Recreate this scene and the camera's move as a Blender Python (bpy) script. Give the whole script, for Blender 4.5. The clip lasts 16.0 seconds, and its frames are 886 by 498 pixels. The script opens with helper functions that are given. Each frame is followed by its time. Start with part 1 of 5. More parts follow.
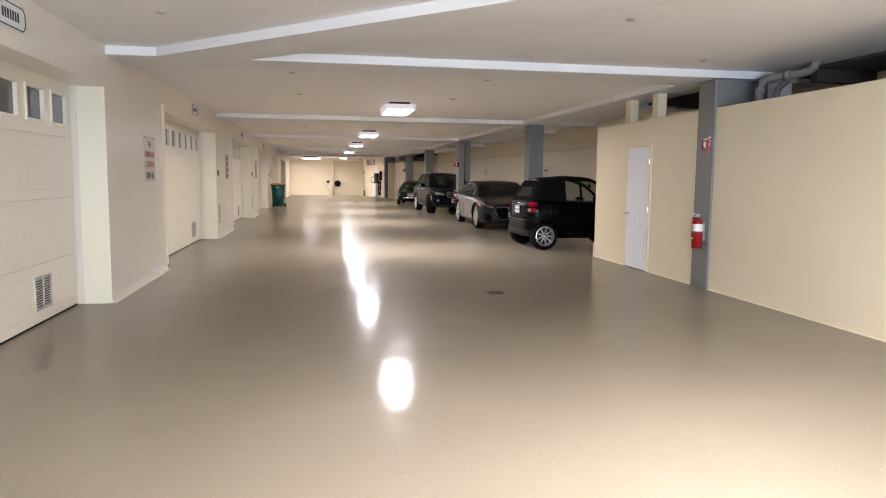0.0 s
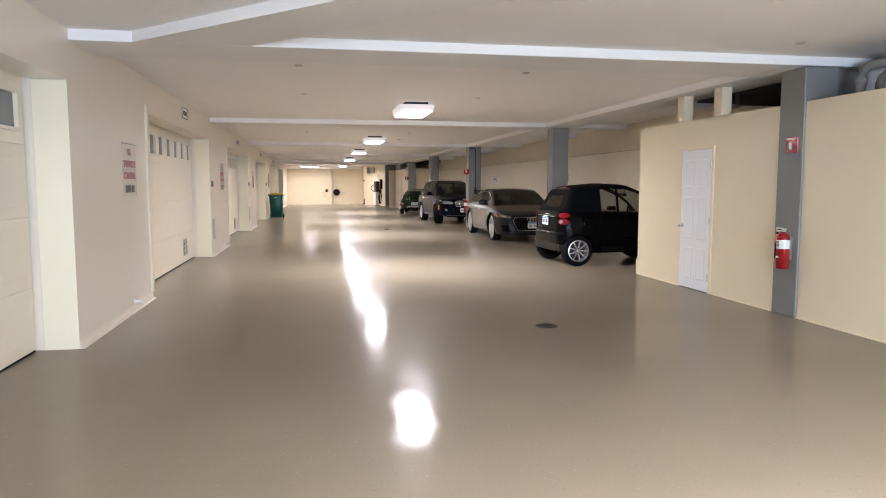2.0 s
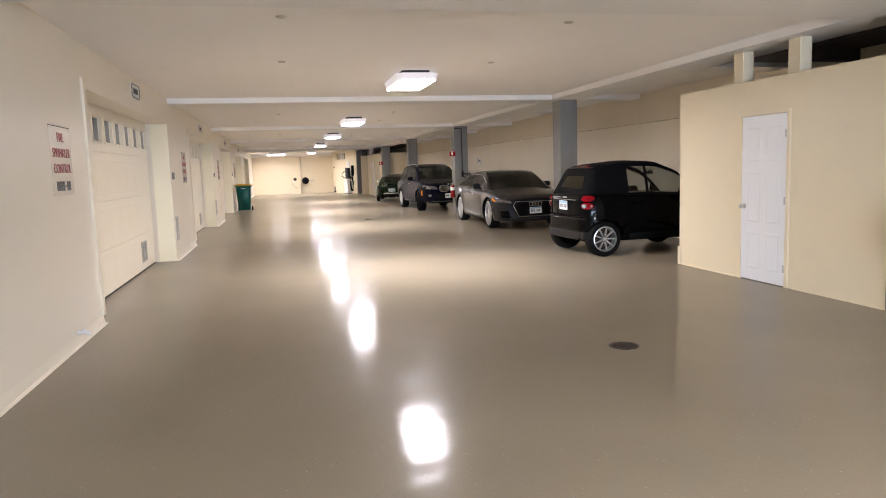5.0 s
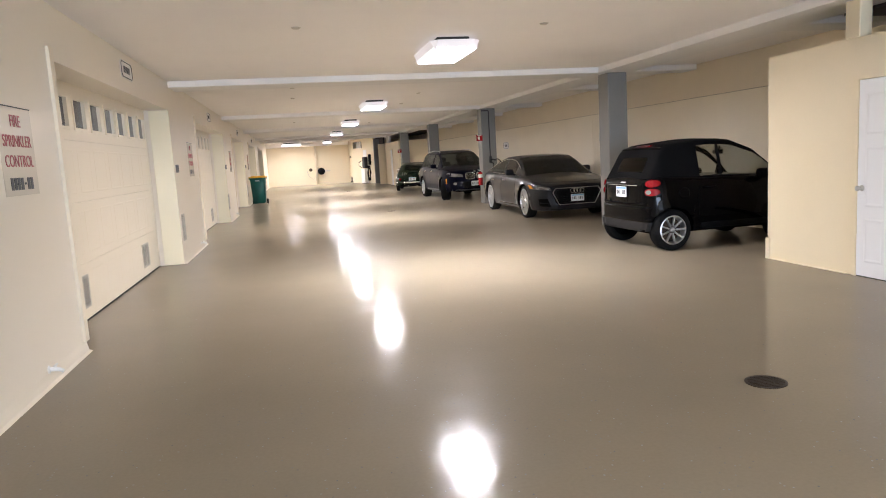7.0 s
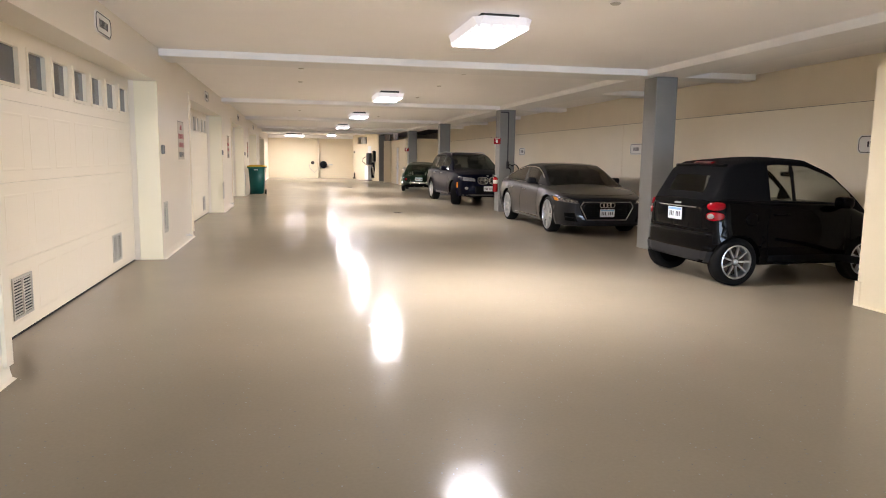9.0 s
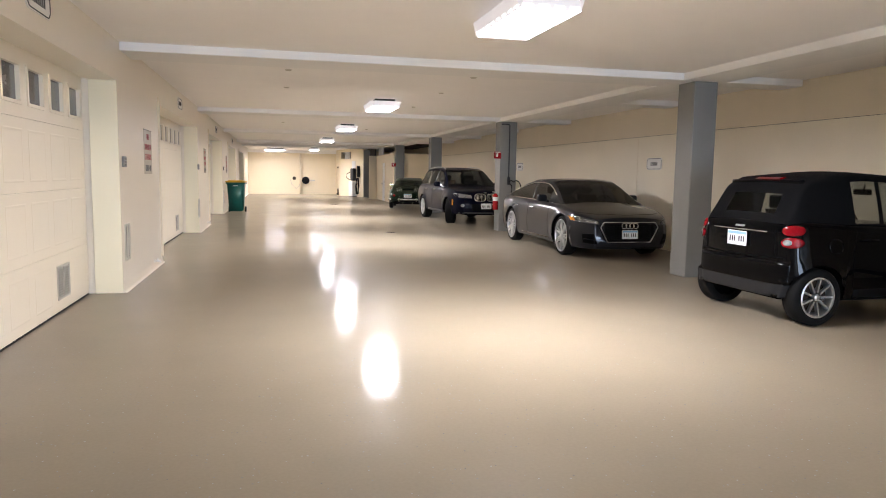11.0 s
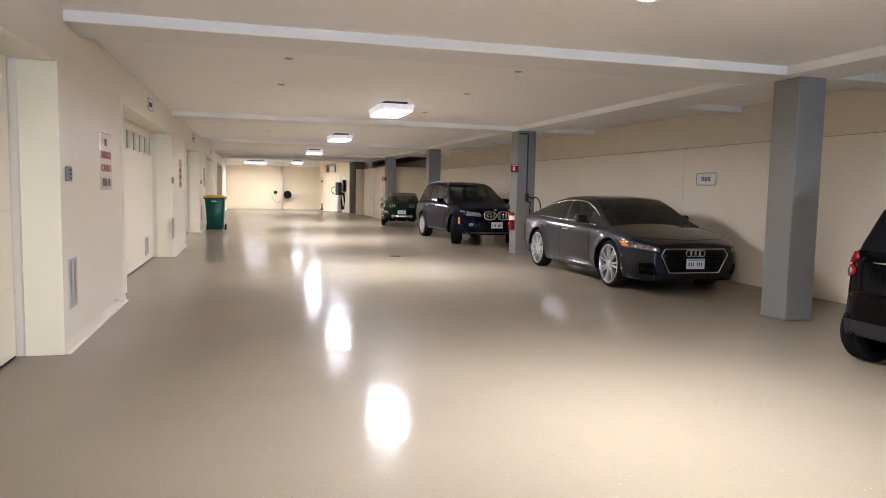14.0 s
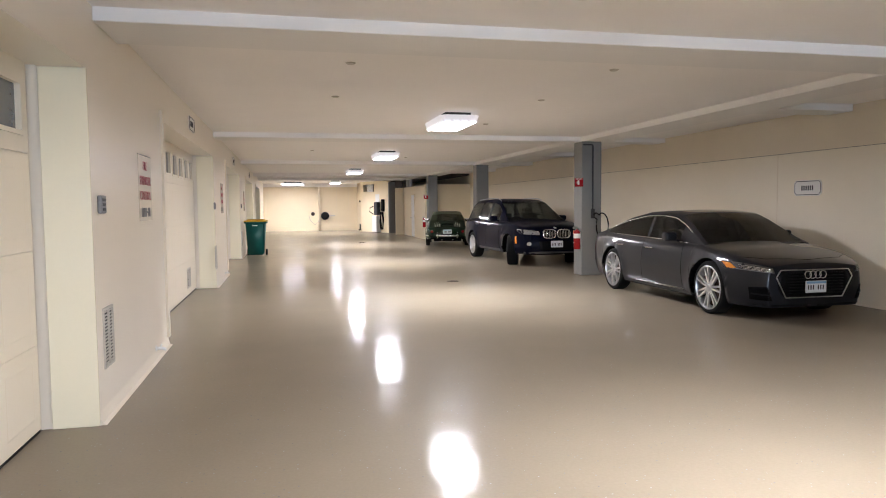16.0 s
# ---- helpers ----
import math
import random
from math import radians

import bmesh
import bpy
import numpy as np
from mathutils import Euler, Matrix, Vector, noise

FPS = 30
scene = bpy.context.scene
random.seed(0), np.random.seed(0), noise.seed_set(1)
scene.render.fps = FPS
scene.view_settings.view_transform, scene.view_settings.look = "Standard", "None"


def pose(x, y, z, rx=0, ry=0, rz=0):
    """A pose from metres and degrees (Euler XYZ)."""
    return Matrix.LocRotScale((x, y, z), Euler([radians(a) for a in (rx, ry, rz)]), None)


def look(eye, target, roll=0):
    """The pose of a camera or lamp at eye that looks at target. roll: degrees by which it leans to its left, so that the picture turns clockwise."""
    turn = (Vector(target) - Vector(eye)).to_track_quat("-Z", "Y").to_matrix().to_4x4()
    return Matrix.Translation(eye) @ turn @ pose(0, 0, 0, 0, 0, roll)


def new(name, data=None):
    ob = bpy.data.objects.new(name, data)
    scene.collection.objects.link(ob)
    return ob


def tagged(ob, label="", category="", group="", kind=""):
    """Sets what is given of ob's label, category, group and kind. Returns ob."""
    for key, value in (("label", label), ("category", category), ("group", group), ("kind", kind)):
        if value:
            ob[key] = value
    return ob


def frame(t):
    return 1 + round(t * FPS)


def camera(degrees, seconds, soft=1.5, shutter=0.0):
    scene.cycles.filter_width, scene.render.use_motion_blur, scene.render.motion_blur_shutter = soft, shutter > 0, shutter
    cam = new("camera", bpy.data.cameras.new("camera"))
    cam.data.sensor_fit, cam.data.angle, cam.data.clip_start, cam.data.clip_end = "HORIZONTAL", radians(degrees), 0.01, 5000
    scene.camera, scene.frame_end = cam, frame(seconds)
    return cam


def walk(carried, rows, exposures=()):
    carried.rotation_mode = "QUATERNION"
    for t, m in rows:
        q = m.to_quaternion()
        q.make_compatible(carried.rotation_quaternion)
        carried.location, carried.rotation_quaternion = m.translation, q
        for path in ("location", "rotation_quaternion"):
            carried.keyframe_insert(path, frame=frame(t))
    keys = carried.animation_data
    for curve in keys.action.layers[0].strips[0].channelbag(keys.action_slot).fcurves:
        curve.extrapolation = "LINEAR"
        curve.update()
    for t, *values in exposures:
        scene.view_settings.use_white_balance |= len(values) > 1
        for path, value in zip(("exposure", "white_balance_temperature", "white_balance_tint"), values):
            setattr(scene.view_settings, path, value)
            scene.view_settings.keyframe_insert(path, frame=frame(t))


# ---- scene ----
cam = camera(65.3, 16.0, soft=1.0)
PATH = [
    (0, (2.399, -4.743, 1.498), (2.746, -2.784, 1.292), 0.6),
    (0.5, (2.352, -4.337, 1.522), (2.739, -2.388, 1.292), -0.2),
    (1, (2.3, -3.906, 1.53), (2.683, -1.952, 1.337), 0.2),
    (1.5, (2.251, -3.496, 1.546), (2.632, -1.543, 1.344), -1.7),
    (2, (2.208, -3.127, 1.536), (2.565, -1.168, 1.35), 0.0),
    (2.5, (2.182, -2.818, 1.555), (2.605, -0.868, 1.415), 0.8),
    (3, (2.087, -2.487, 1.569), (2.513, -0.538, 1.422), -1.3),
    (3.5, (2.075, -2.177, 1.565), (2.486, -0.225, 1.418), -0.7),
    (4, (2.04, -1.886, 1.572), (2.443, 0.069, 1.452), -1.2),
    (4.5, (1.952, -1.558, 1.551), (2.403, 0.38, 1.345), -1.8),
    (7, (1.901, 0.32, 1.506), (2.299, 2.262, 1.24), -3.3),
    (7.5, (1.948, 0.676, 1.492), (2.363, 2.614, 1.223), -0.9),
    (8, (1.943, 1.015, 1.505), (2.34, 2.954, 1.214), -0.5),
    (8.5, (1.89, 1.409, 1.492), (2.314, 3.343, 1.205), -0.7),
    (9, (1.868, 1.818, 1.48), (2.28, 3.758, 1.22), 0.8),
    (11.5, (1.753, 3.759, 1.456), (2.225, 5.69, 1.243), 0.8),
    (12, (1.729, 4.135, 1.462), (2.193, 6.067, 1.234), 0.3),
    (12.5, (1.684, 4.538, 1.458), (2.198, 6.456, 1.214), 0.8),
    (13, (1.663, 4.914, 1.465), (2.169, 6.834, 1.227), 2.3),
    (13.5, (1.603, 5.301, 1.476), (2.147, 7.215, 1.266), -0.5),
    (14, (1.56, 5.664, 1.481), (2.091, 7.585, 1.308), 1.1),
    (14.5, (1.498, 6.006, 1.512), (1.974, 7.944, 1.377), 1.5),
    (15, (1.393, 6.369, 1.524), (1.862, 8.31, 1.413), -0.6),
    (15.5, (1.329, 6.687, 1.512), (1.833, 8.62, 1.414), 0.5),
    (16, (1.302, 6.972, 1.523), (1.744, 8.918, 1.397), -0.5),
]
walk(cam, [(t, look(eye, target, roll)) for t, eye, target, roll in PATH], [(0.0, 0.0, 6415, 13.6), (3.0, 0.29, 6265, 13.6), (4.5, 0.31, 6415, 13.6), (7.0, 0.41, 6360, 11.9), (8.0, 0.44, 6560, 11.9), (9.0, 0.42, 6480, 11.9), (11.5, 0.39, 6290, 11.6), (13.0, 0.27, 6200, 11.5), (14.0, 0.26, 6110, 11.5), (16.0, 0.32, 6110, 11.5)])

# ---- world and light ----
world = bpy.data.worlds.new("sky")
scene.world = world
world.use_nodes = True
wn = world.node_tree.nodes
sky = wn.new("ShaderNodeTexSky")
sky.sky_type, sky.sun_disc = "NISHITA", False
sky.sun_elevation, sky.sun_rotation = radians(35), radians(200)
world.node_tree.links.new(sky.outputs[0], wn["Background"].inputs[0])
wn["Background"].inputs[1].default_value = 0.1
LAMP_WATTS = 200.0   # what each ceiling lamp throws down
LAMP_FACE = 22.0     # how bright its diffuser looks from the side
day = bpy.data.lights.new("daylight", "AREA")
day.shape, day.size, day.size_y, day.energy, day.color = "RECTANGLE", 4.6, 2.3, 900, (0.60, 0.76, 1.0)
dayob = new("daylight_in_entrance", day)
dayob.matrix_world = look((4.0, -9.6, 1.3), (4.0, 0, 1.5))

# ---- materials ----


def mat(name, col, rough=0.5, metal=0.0, var=0.06, s1=1.5, s2=40.0, bump=0.0, bs=60.0, coat=0.0, spec=0.5, rvar=0.05, coat_ior=1.5):
    m = bpy.data.materials.new(name)
    m.use_nodes = True
    nt = m.node_tree
    n, l = nt.nodes, nt.links
    b = n["Principled BSDF"]
    b.inputs["Metallic"].default_value = metal
    b.inputs["Coat Weight"].default_value = coat
    b.inputs["Coat Roughness"].default_value = 0.04
    b.inputs["Specular IOR Level"].default_value = spec
    b.inputs["Coat IOR"].default_value = coat_ior
    geo = n.new("ShaderNodeNewGeometry")
    a, c = n.new("ShaderNodeTexNoise"), n.new("ShaderNodeTexNoise")
    a.inputs["Scale"].default_value, c.inputs["Scale"].default_value = s1, s2
    a.inputs["Detail"].default_value = 5
    for t in (a, c):
        l.new(geo.outputs["Position"], t.inputs["Vector"])
    add = n.new("ShaderNodeMath")
    add.operation = "MULTIPLY_ADD"
    add.inputs[1].default_value = 0.4
    l.new(c.outputs[0], add.inputs[0])
    l.new(a.outputs[0], add.inputs[2])
    ramp = n.new("ShaderNodeMapRange")
    ramp.inputs[1].default_value, ramp.inputs[2].default_value = 0.2, 1.2
    ramp.inputs[3].default_value, ramp.inputs[4].default_value = 1 - var, 1 + var
    l.new(add.outputs[0], ramp.inputs[0])
    mul = n.new("ShaderNodeVectorMath")
    mul.operation = "SCALE"
    mul.inputs[0].default_value = col
    l.new(ramp.outputs[0], mul.inputs["Scale"])
    l.new(mul.outputs[0], b.inputs["Base Color"])
    rr = n.new("ShaderNodeMapRange")
    rr.inputs[1].default_value, rr.inputs[2].default_value = 0.0, 1.0
    rr.inputs[3].default_value, rr.inputs[4].default_value = max(0.02, rough - rvar), rough + rvar
    l.new(a.outputs[0], rr.inputs[0])
    l.new(rr.outputs[0], b.inputs["Roughness"])
    if bump:
        t = n.new("ShaderNodeTexNoise")
        t.inputs["Scale"].default_value = bs
        t.inputs["Detail"].default_value = 3
        l.new(geo.outputs["Position"], t.inputs["Vector"])
        bp = n.new("ShaderNodeBump")
        bp.inputs["Strength"].default_value, bp.inputs["Distance"].default_value = bump, 0.004
        l.new(t.outputs[0], bp.inputs["Height"])
        l.new(bp.outputs[0], b.inputs["Normal"])
    return m


def floor_material():
    m = mat("epoxy_floor", (0.252, 0.212, 0.153), 0.36, var=0.17, s1=0.6, s2=48.0, rvar=0.02, spec=0.008, coat=0.5, coat_ior=1.3)
    n, l = m.node_tree.nodes, m.node_tree.links
    b = n["Principled BSDF"]
    geo = n.new("ShaderNodeNewGeometry")
    # cloudy wear in the gloss
    wear = n.new("ShaderNodeTexNoise")
    wear.inputs["Scale"].default_value, wear.inputs["Detail"].default_value = 2.6, 6.0
    l.new(geo.outputs["Position"], wear.inputs["Vector"])
    span = n.new("ShaderNodeMapRange")
    span.inputs[1].default_value, span.inputs[2].default_value = 0.25, 0.75
    span.inputs[3].default_value, span.inputs[4].default_value = 0.07, 0.17
    l.new(wear.outputs[0], span.inputs[0])
    l.new(span.outputs[0], b.inputs["Coat Roughness"])
    # roller marks: low ripples that draw the lamps' mirror images out into streaks
    rip = n.new("ShaderNodeTexNoise")
    rip.inputs["Scale"].default_value, rip.inputs["Detail"].default_value = 5.5, 2.0
    l.new(geo.outputs["Position"], rip.inputs["Vector"])
    bp = n.new("ShaderNodeBump")
    bp.inputs["Strength"].default_value, bp.inputs["Distance"].default_value = 1.0, 0.0022
    l.new(rip.outputs[0], bp.inputs["Height"])
    l.new(bp.outputs[0], b.inputs["Coat Normal"])
    l.new(bp.outputs[0], b.inputs["Normal"])
    # scattered paint flakes in the coating
    v = n.new("ShaderNodeTexVoronoi")
    v.inputs["Scale"].default_value = 38.0
    l.new(geo.outputs["Position"], v.inputs["Vector"])
    near = n.new("ShaderNodeMath")
    near.operation = "LESS_THAN"
    near.inputs[1].default_value = 0.19
    l.new(v.outputs["Distance"], near.inputs[0])
    pick = n.new("ShaderNodeSeparateColor")
    l.new(v.outputs["Color"], pick.inputs[0])
    few = n.new("ShaderNodeMath")
    few.operation = "GREATER_THAN"
    few.inputs[1].default_value = 0.86
    l.new(pick.outputs[0], few.inputs[0])
    both = n.new("ShaderNodeMath")
    both.operation = "MULTIPLY"
    l.new(near.outputs[0], both.inputs[0])
    l.new(few.outputs[0], both.inputs[1])
    tone = n.new("ShaderNodeMapRange")
    tone.inputs[3].default_value, tone.inputs[4].default_value = 0.15, 0.32
    l.new(pick.outputs[1], tone.inputs[0])
    mix = n.new("ShaderNodeMix")
    mix.data_type = "RGBA"
    old = b.inputs["Base Color"].links[0].from_socket
    l.new(both.outputs[0], mix.inputs[0])
    l.new(old, mix.inputs[6])
    l.new(tone.outputs[0], mix.inputs[7])
    l.new(mix.outputs[2], b.inputs["Base Color"])
    return m


def glow(name, col, strength):
    m = bpy.data.materials.new(name)
    m.use_nodes = True
    b = m.node_tree.nodes["Principled BSDF"]
    b.inputs["Base Color"].default_value = (*[0.6 * v for v in col], 1)
    b.inputs["Emission Color"].default_value = (*col, 1)
    b.inputs["Emission Strength"].default_value = strength
    return m


def glass(name, col, rough=0.02):
    m = bpy.data.materials.new(name)
    m.use_nodes = True
    n, l = m.node_tree.nodes, m.node_tree.links
    n.remove(n["Principled BSDF"])
    out = n["Material Output"]
    tr, gl, mx, fr, pw = n.new("ShaderNodeBsdfTransparent"), n.new("ShaderNodeBsdfGlossy"), n.new("ShaderNodeMixShader"), n.new("ShaderNodeLayerWeight"), n.new("ShaderNodeMath")
    tr.inputs[0].default_value = (*col, 1)
    gl.inputs["Roughness"].default_value = rough
    pw.operation = "POWER"
    pw.inputs[1].default_value = 4.0
    l.new(fr.outputs["Facing"], pw.inputs[0])
    ad = n.new("ShaderNodeMath")
    ad.operation, ad.use_clamp = "MULTIPLY_ADD", True
    ad.inputs[1].default_value, ad.inputs[2].default_value = 0.7, 0.035
    l.new(pw.outputs[0], ad.inputs[0])
    l.new(ad.outputs[0], mx.inputs[0])
    l.new(tr.outputs[0], mx.inputs[1])
    l.new(gl.outputs[0], mx.inputs[2])
    l.new(mx.outputs[0], out.inputs[0])
    return m


M = dict(
    floor=floor_material(),
    wall=mat("cream_wall_paint", (0.83, 0.72, 0.515), 0.42, var=0.04, bump=0.15, bs=120),
    bay_wall=mat("pale_cream_wall_paint", (0.87, 0.79, 0.63), 0.45, var=0.04, bump=0.15, bs=120),
    gloss_wall=mat("cream_gloss_paint", (0.83, 0.75, 0.62), 0.30, var=0.02, bump=0.06, bs=70, rvar=0.015),
    upper=mat("beige_upper_wall", (0.81, 0.715, 0.55), 0.6, var=0.05, bump=0.2, bs=90),
    ceil=mat("ceiling_paint", (0.93, 0.895, 0.862), 0.65, var=0.03, bump=0.15, bs=90),
    edge=mat("white_beam_paint", (0.87, 0.845, 0.815), 0.55, var=0.02, bump=0.1),
    white=mat("white_door_paint", (0.80, 0.79, 0.76), 0.38, var=0.02, bump=0.1, bs=60),
    panel=mat("garage_door_enamel", (0.84, 0.75, 0.595), 0.33, var=0.025, bump=0.12, bs=140),
    grey=mat("grey_column_paint", (0.212, 0.210, 0.198), 0.45, var=0.10, s1=3, bump=0.3, bs=60),
    dark=mat("dark_gap", (0.03, 0.028, 0.025), 0.8),
    # near-black brown that stands in for shade in the dim spaces
    shade_dark=mat("shade_dark_brown", (0.06, 0.05, 0.045), 0.8, var=0.2),
    pipe=mat("pipe_paint", (0.27, 0.25, 0.23), 0.5, var=0.1),
    iron=mat("cast_iron", (0.05, 0.035, 0.025), 0.5, 0.6, var=0.3, s1=20),
    vent=mat("vent_slat_metal", (0.52, 0.48, 0.41), 0.4, var=0.05),
    sign=mat("sign_plastic", (0.82, 0.80, 0.75), 0.3, var=0.02),
    acryl=mat("clear_sign_sheet", (0.80, 0.73, 0.605), 0.24, var=0.02, spec=0.4),
    ink=mat("black_ink", (0.025, 0.025, 0.03), 0.5),
    faded_ink=mat("faded_black_ink", (0.10, 0.095, 0.09), 0.5),
    redink=mat("red_ink", (0.40, 0.10, 0.105), 0.5),
    red=mat("red_enamel", (0.33, 0.008, 0.012), 0.25, var=0.05, coat=0.4),
    steel=mat("brushed_steel", (0.6, 0.58, 0.55), 0.3, 1.0, var=0.05),
    chrome=mat("chrome", (0.85, 0.85, 0.86), 0.08, 1.0, var=0.02, rvar=0.02),
    alloy=mat("silver_alloy", (0.60, 0.61, 0.63), 0.33, 0.85, var=0.04, coat=0.3),
    black=mat("black_plastic", (0.004, 0.004, 0.0045), 0.45, var=0.15, bump=0.1, bs=300, spec=0.10),
    rubber=mat("tyre_rubber", (0.007, 0.007, 0.007), 0.75, spec=0.12, var=0.2, s1=8, bump=0.3, bs=200),
    fabric=mat("black_soft_top", (0.0045, 0.0045, 0.005), 0.85, var=0.2, bump=0.4, bs=500, spec=0.08),
    seat=mat("dark_seat_leather", (0.025, 0.023, 0.02), 0.6, var=0.1),
    well=mat("wheel_well", (0.003, 0.003, 0.003), 0.9, spec=0.05),
    bin_green=mat("green_bin_plastic", (0.004, 0.085, 0.07), 0.42, var=0.1, s1=6),
    bin_yellow=mat("yellow_lid_plastic", (0.62, 0.36, 0.02), 0.42, var=0.08, s1=6),
    glass=glass("tinted_car_glass", (0.62, 0.64, 0.62)),
    mid_glass=glass("grey_car_glass", (0.32, 0.35, 0.34)),
    dark_glass=glass("dark_car_glass", (0.11, 0.125, 0.13)),
    pane=mat("garage_door_glazing", (0.095, 0.095, 0.092), 0.08, var=0.15, s1=2, spec=0.8),
    lens=mat("clear_lens", (0.34, 0.35, 0.37), 0.08, 0.6, var=0.25, s1=30, coat=1.0),
    smoke=mat("smoked_lens", (0.045, 0.045, 0.05), 0.1, 0.4, var=0.3, s1=40, coat=1.0),
    redlens=mat("red_lamp_lens", (0.20, 0.002, 0.006), 0.12, var=0.25, s1=25, coat=0.5, spec=0.15, coat_ior=1.35),
    amber=mat("amber_lens", (0.75, 0.25, 0.02), 0.15, coat=1.0),
    saloon_grey=mat("grey_metallic_paint", (0.0165, 0.0168, 0.0195), 0.34, 0.25, var=0.04, coat=0.85, spec=0.05, coat_ior=1.31, rvar=0.01),
    suv_blue=mat("dark_blue_metallic_paint", (0.0022, 0.0028, 0.009), 0.32, 0.0, var=0.04, coat=0.42, spec=0.01, coat_ior=1.32, rvar=0.01),
    city_black=mat("black_paint", (0.0015, 0.0015, 0.0018), 0.25, 0.0, var=0.05, coat=0.55, spec=0.01, coat_ior=1.28, rvar=0.01),
    green=mat("dark_green_paint", (0.002, 0.014, 0.006), 0.25, 0.0, var=0.05, coat=1.0, spec=0.06, coat_ior=1.35, rvar=0.01),
    plate=mat("number_plate_white", (0.70, 0.74, 0.78), 0.35, var=0.03),
    plate_blue=mat("number_plate_blue", (0.22, 0.42, 0.62), 0.35),
    grey_plastic=mat("grey_plastic", (0.036, 0.036, 0.038), 0.5, var=0.1, spec=0.25),
    door_white=mat("white_door_enamel", (0.86, 0.865, 0.88), 0.35, var=0.02, bump=0.1, bs=60),
    keypad_grey=mat("keypad_grey", (0.20, 0.20, 0.20), 0.45, var=0.05),
    jamb=mat("jamb_gloss_paint", (0.88, 0.81, 0.61), 0.26, var=0.03, bump=0.05, bs=30, rvar=0.02),
    bumper_grey=mat("bumper_plastic", (0.015, 0.015, 0.016), 0.5, var=0.1, spec=0.2),
    orange=mat("orange_tag", (0.75, 0.22, 0.06), 0.5),
    lamp_glow=glow("lamp_diffuser", (0.985, 0.95, 1.03), LAMP_FACE),
    lamp_side=glow("lamp_side", (1.0, 0.95, 0.96), 0.36),
    lamp_scallop=glow("lamp_scallop", (1.0, 0.95, 0.95), 1.0),
)

# ---- building helpers ----


def mesh_of(name, bm, material, smooth=False):
    me = bpy.data.meshes.new(name)
    bmesh.ops.recalc_face_normals(bm, faces=bm.faces)
    for f in bm.faces:
        f.smooth = smooth
    bm.to_mesh(me)
    bm.free()
    me.materials.append(M[material])
    return me


def part(name, bm, material, parent=None, label="", smooth=False):
    ob = new(name, mesh_of(name, bm, material, smooth))
    if parent:
        ob.parent = parent
    if label:
        tagged(ob, label)
    return ob


def thing(name, m, label, category, group="", kind=""):
    ob = new(name)
    ob.empty_display_size = 0.1
    ob.matrix_world = m
    return tagged(ob, label, category, group, kind)


def setting(name, bm, material, label, category, smooth=False):
    return tagged(part(name, bm, material, None, "", smooth), label, category, "", "structure")


def box(bm, x0, x1, y0, y1, z0, z1, bevel=0.0, seg=1):
    r = bmesh.ops.create_cube(bm, size=1.0)
    vs = r["verts"]
    for v in vs:
        v.co = Vector(((x0 + x1) / 2 + v.co.x * (x1 - x0), (y0 + y1) / 2 + v.co.y * (y1 - y0), (z0 + z1) / 2 + v.co.z * (z1 - z0)))
    if bevel:
        es = {e for v in vs for e in v.link_edges}
        bmesh.ops.bevel(bm, geom=list(es), offset=bevel, segments=seg, affect="EDGES", profile=0.5)
    return bm


def boxes(*rows, bevel=0.0):
    bm = bmesh.new()
    for r in rows:
        box(bm, *r, bevel=bevel)
    return bm


def tube(bm, pts, r, seg=8, closed=False):
    pts = [Vector(p) for p in pts]
    rings = []
    n = len(pts)
    up = Vector((0.03, 0.05, 1))
    for i, p in enumerate(pts):
        a = pts[i - 1] if (i > 0 or closed) else p
        b = pts[(i + 1) % n] if (i < n - 1 or closed) else p
        d = (b - a).normalized()
        s = d.cross(up)
        if s.length < 0.1:
            s = d.cross(Vector((1, 0.1, 0)))
        s.normalize()
        u = s.cross(d)
        rr = r[i] if isinstance(r, (list, tuple)) else r
        rings.append([bm.verts.new(p + rr * (math.cos(k * math.tau / seg) * s + math.sin(k * math.tau / seg) * u)) for k in range(seg)])
    for i in range(n if closed else n - 1):
        a, b = rings[i], rings[(i + 1) % n]
        for k in range(seg):
            bm.faces.new((a[k], a[(k + 1) % seg], b[(k + 1) % seg], b[k]))
    if not closed:
        bm.faces.new(rings[0][::-1])
        bm.faces.new(rings[-1])
    return bm


def lathe(bm, prof, seg=24, axis="Z", at=(0, 0, 0), cap=True):
    """prof: (radius, height) pairs turned round an axis."""
    at = Vector(at)
    rings = []
    for r, h in prof:
        ring = []
        for k in range(seg):
            c, s = math.cos(k * math.tau / seg) * r, math.sin(k * math.tau / seg) * r
            co = {"Z": (c, s, h), "Y": (c, h, s), "X": (h, c, s)}[axis]
            ring.append(bm.verts.new(at + Vector(co)))
        rings.append(ring)
    for a, b in zip(rings, rings[1:]):
        for k in range(seg):
            bm.faces.new((a[k], a[(k + 1) % seg], b[(k + 1) % seg], b[k]))
    if cap and prof[0][0] > 1e-4:
        bm.faces.new(rings[0])
    if cap and prof[-1][0] > 1e-4:
        bm.faces.new(rings[-1])
    return bm


def prism(bm, pts, axis, a, b):
    """A flat outline of (u, v) pairs pushed through from a to b along an axis."""
    def co(u, v, w):
        return {"X": (w, u, v), "Y": (u, w, v), "Z": (u, v, w)}[axis]
    lo = [bm.verts.new(co(u, v, a)) for u, v in pts]
    hi = [bm.verts.new(co(u, v, b)) for u, v in pts]
    n = len(pts)
    bm.faces.new(lo)
    bm.faces.new(hi)
    for i in range(n):
        bm.faces.new((lo[i], lo[(i + 1) % n], hi[(i + 1) % n], hi[i]))
    return bm


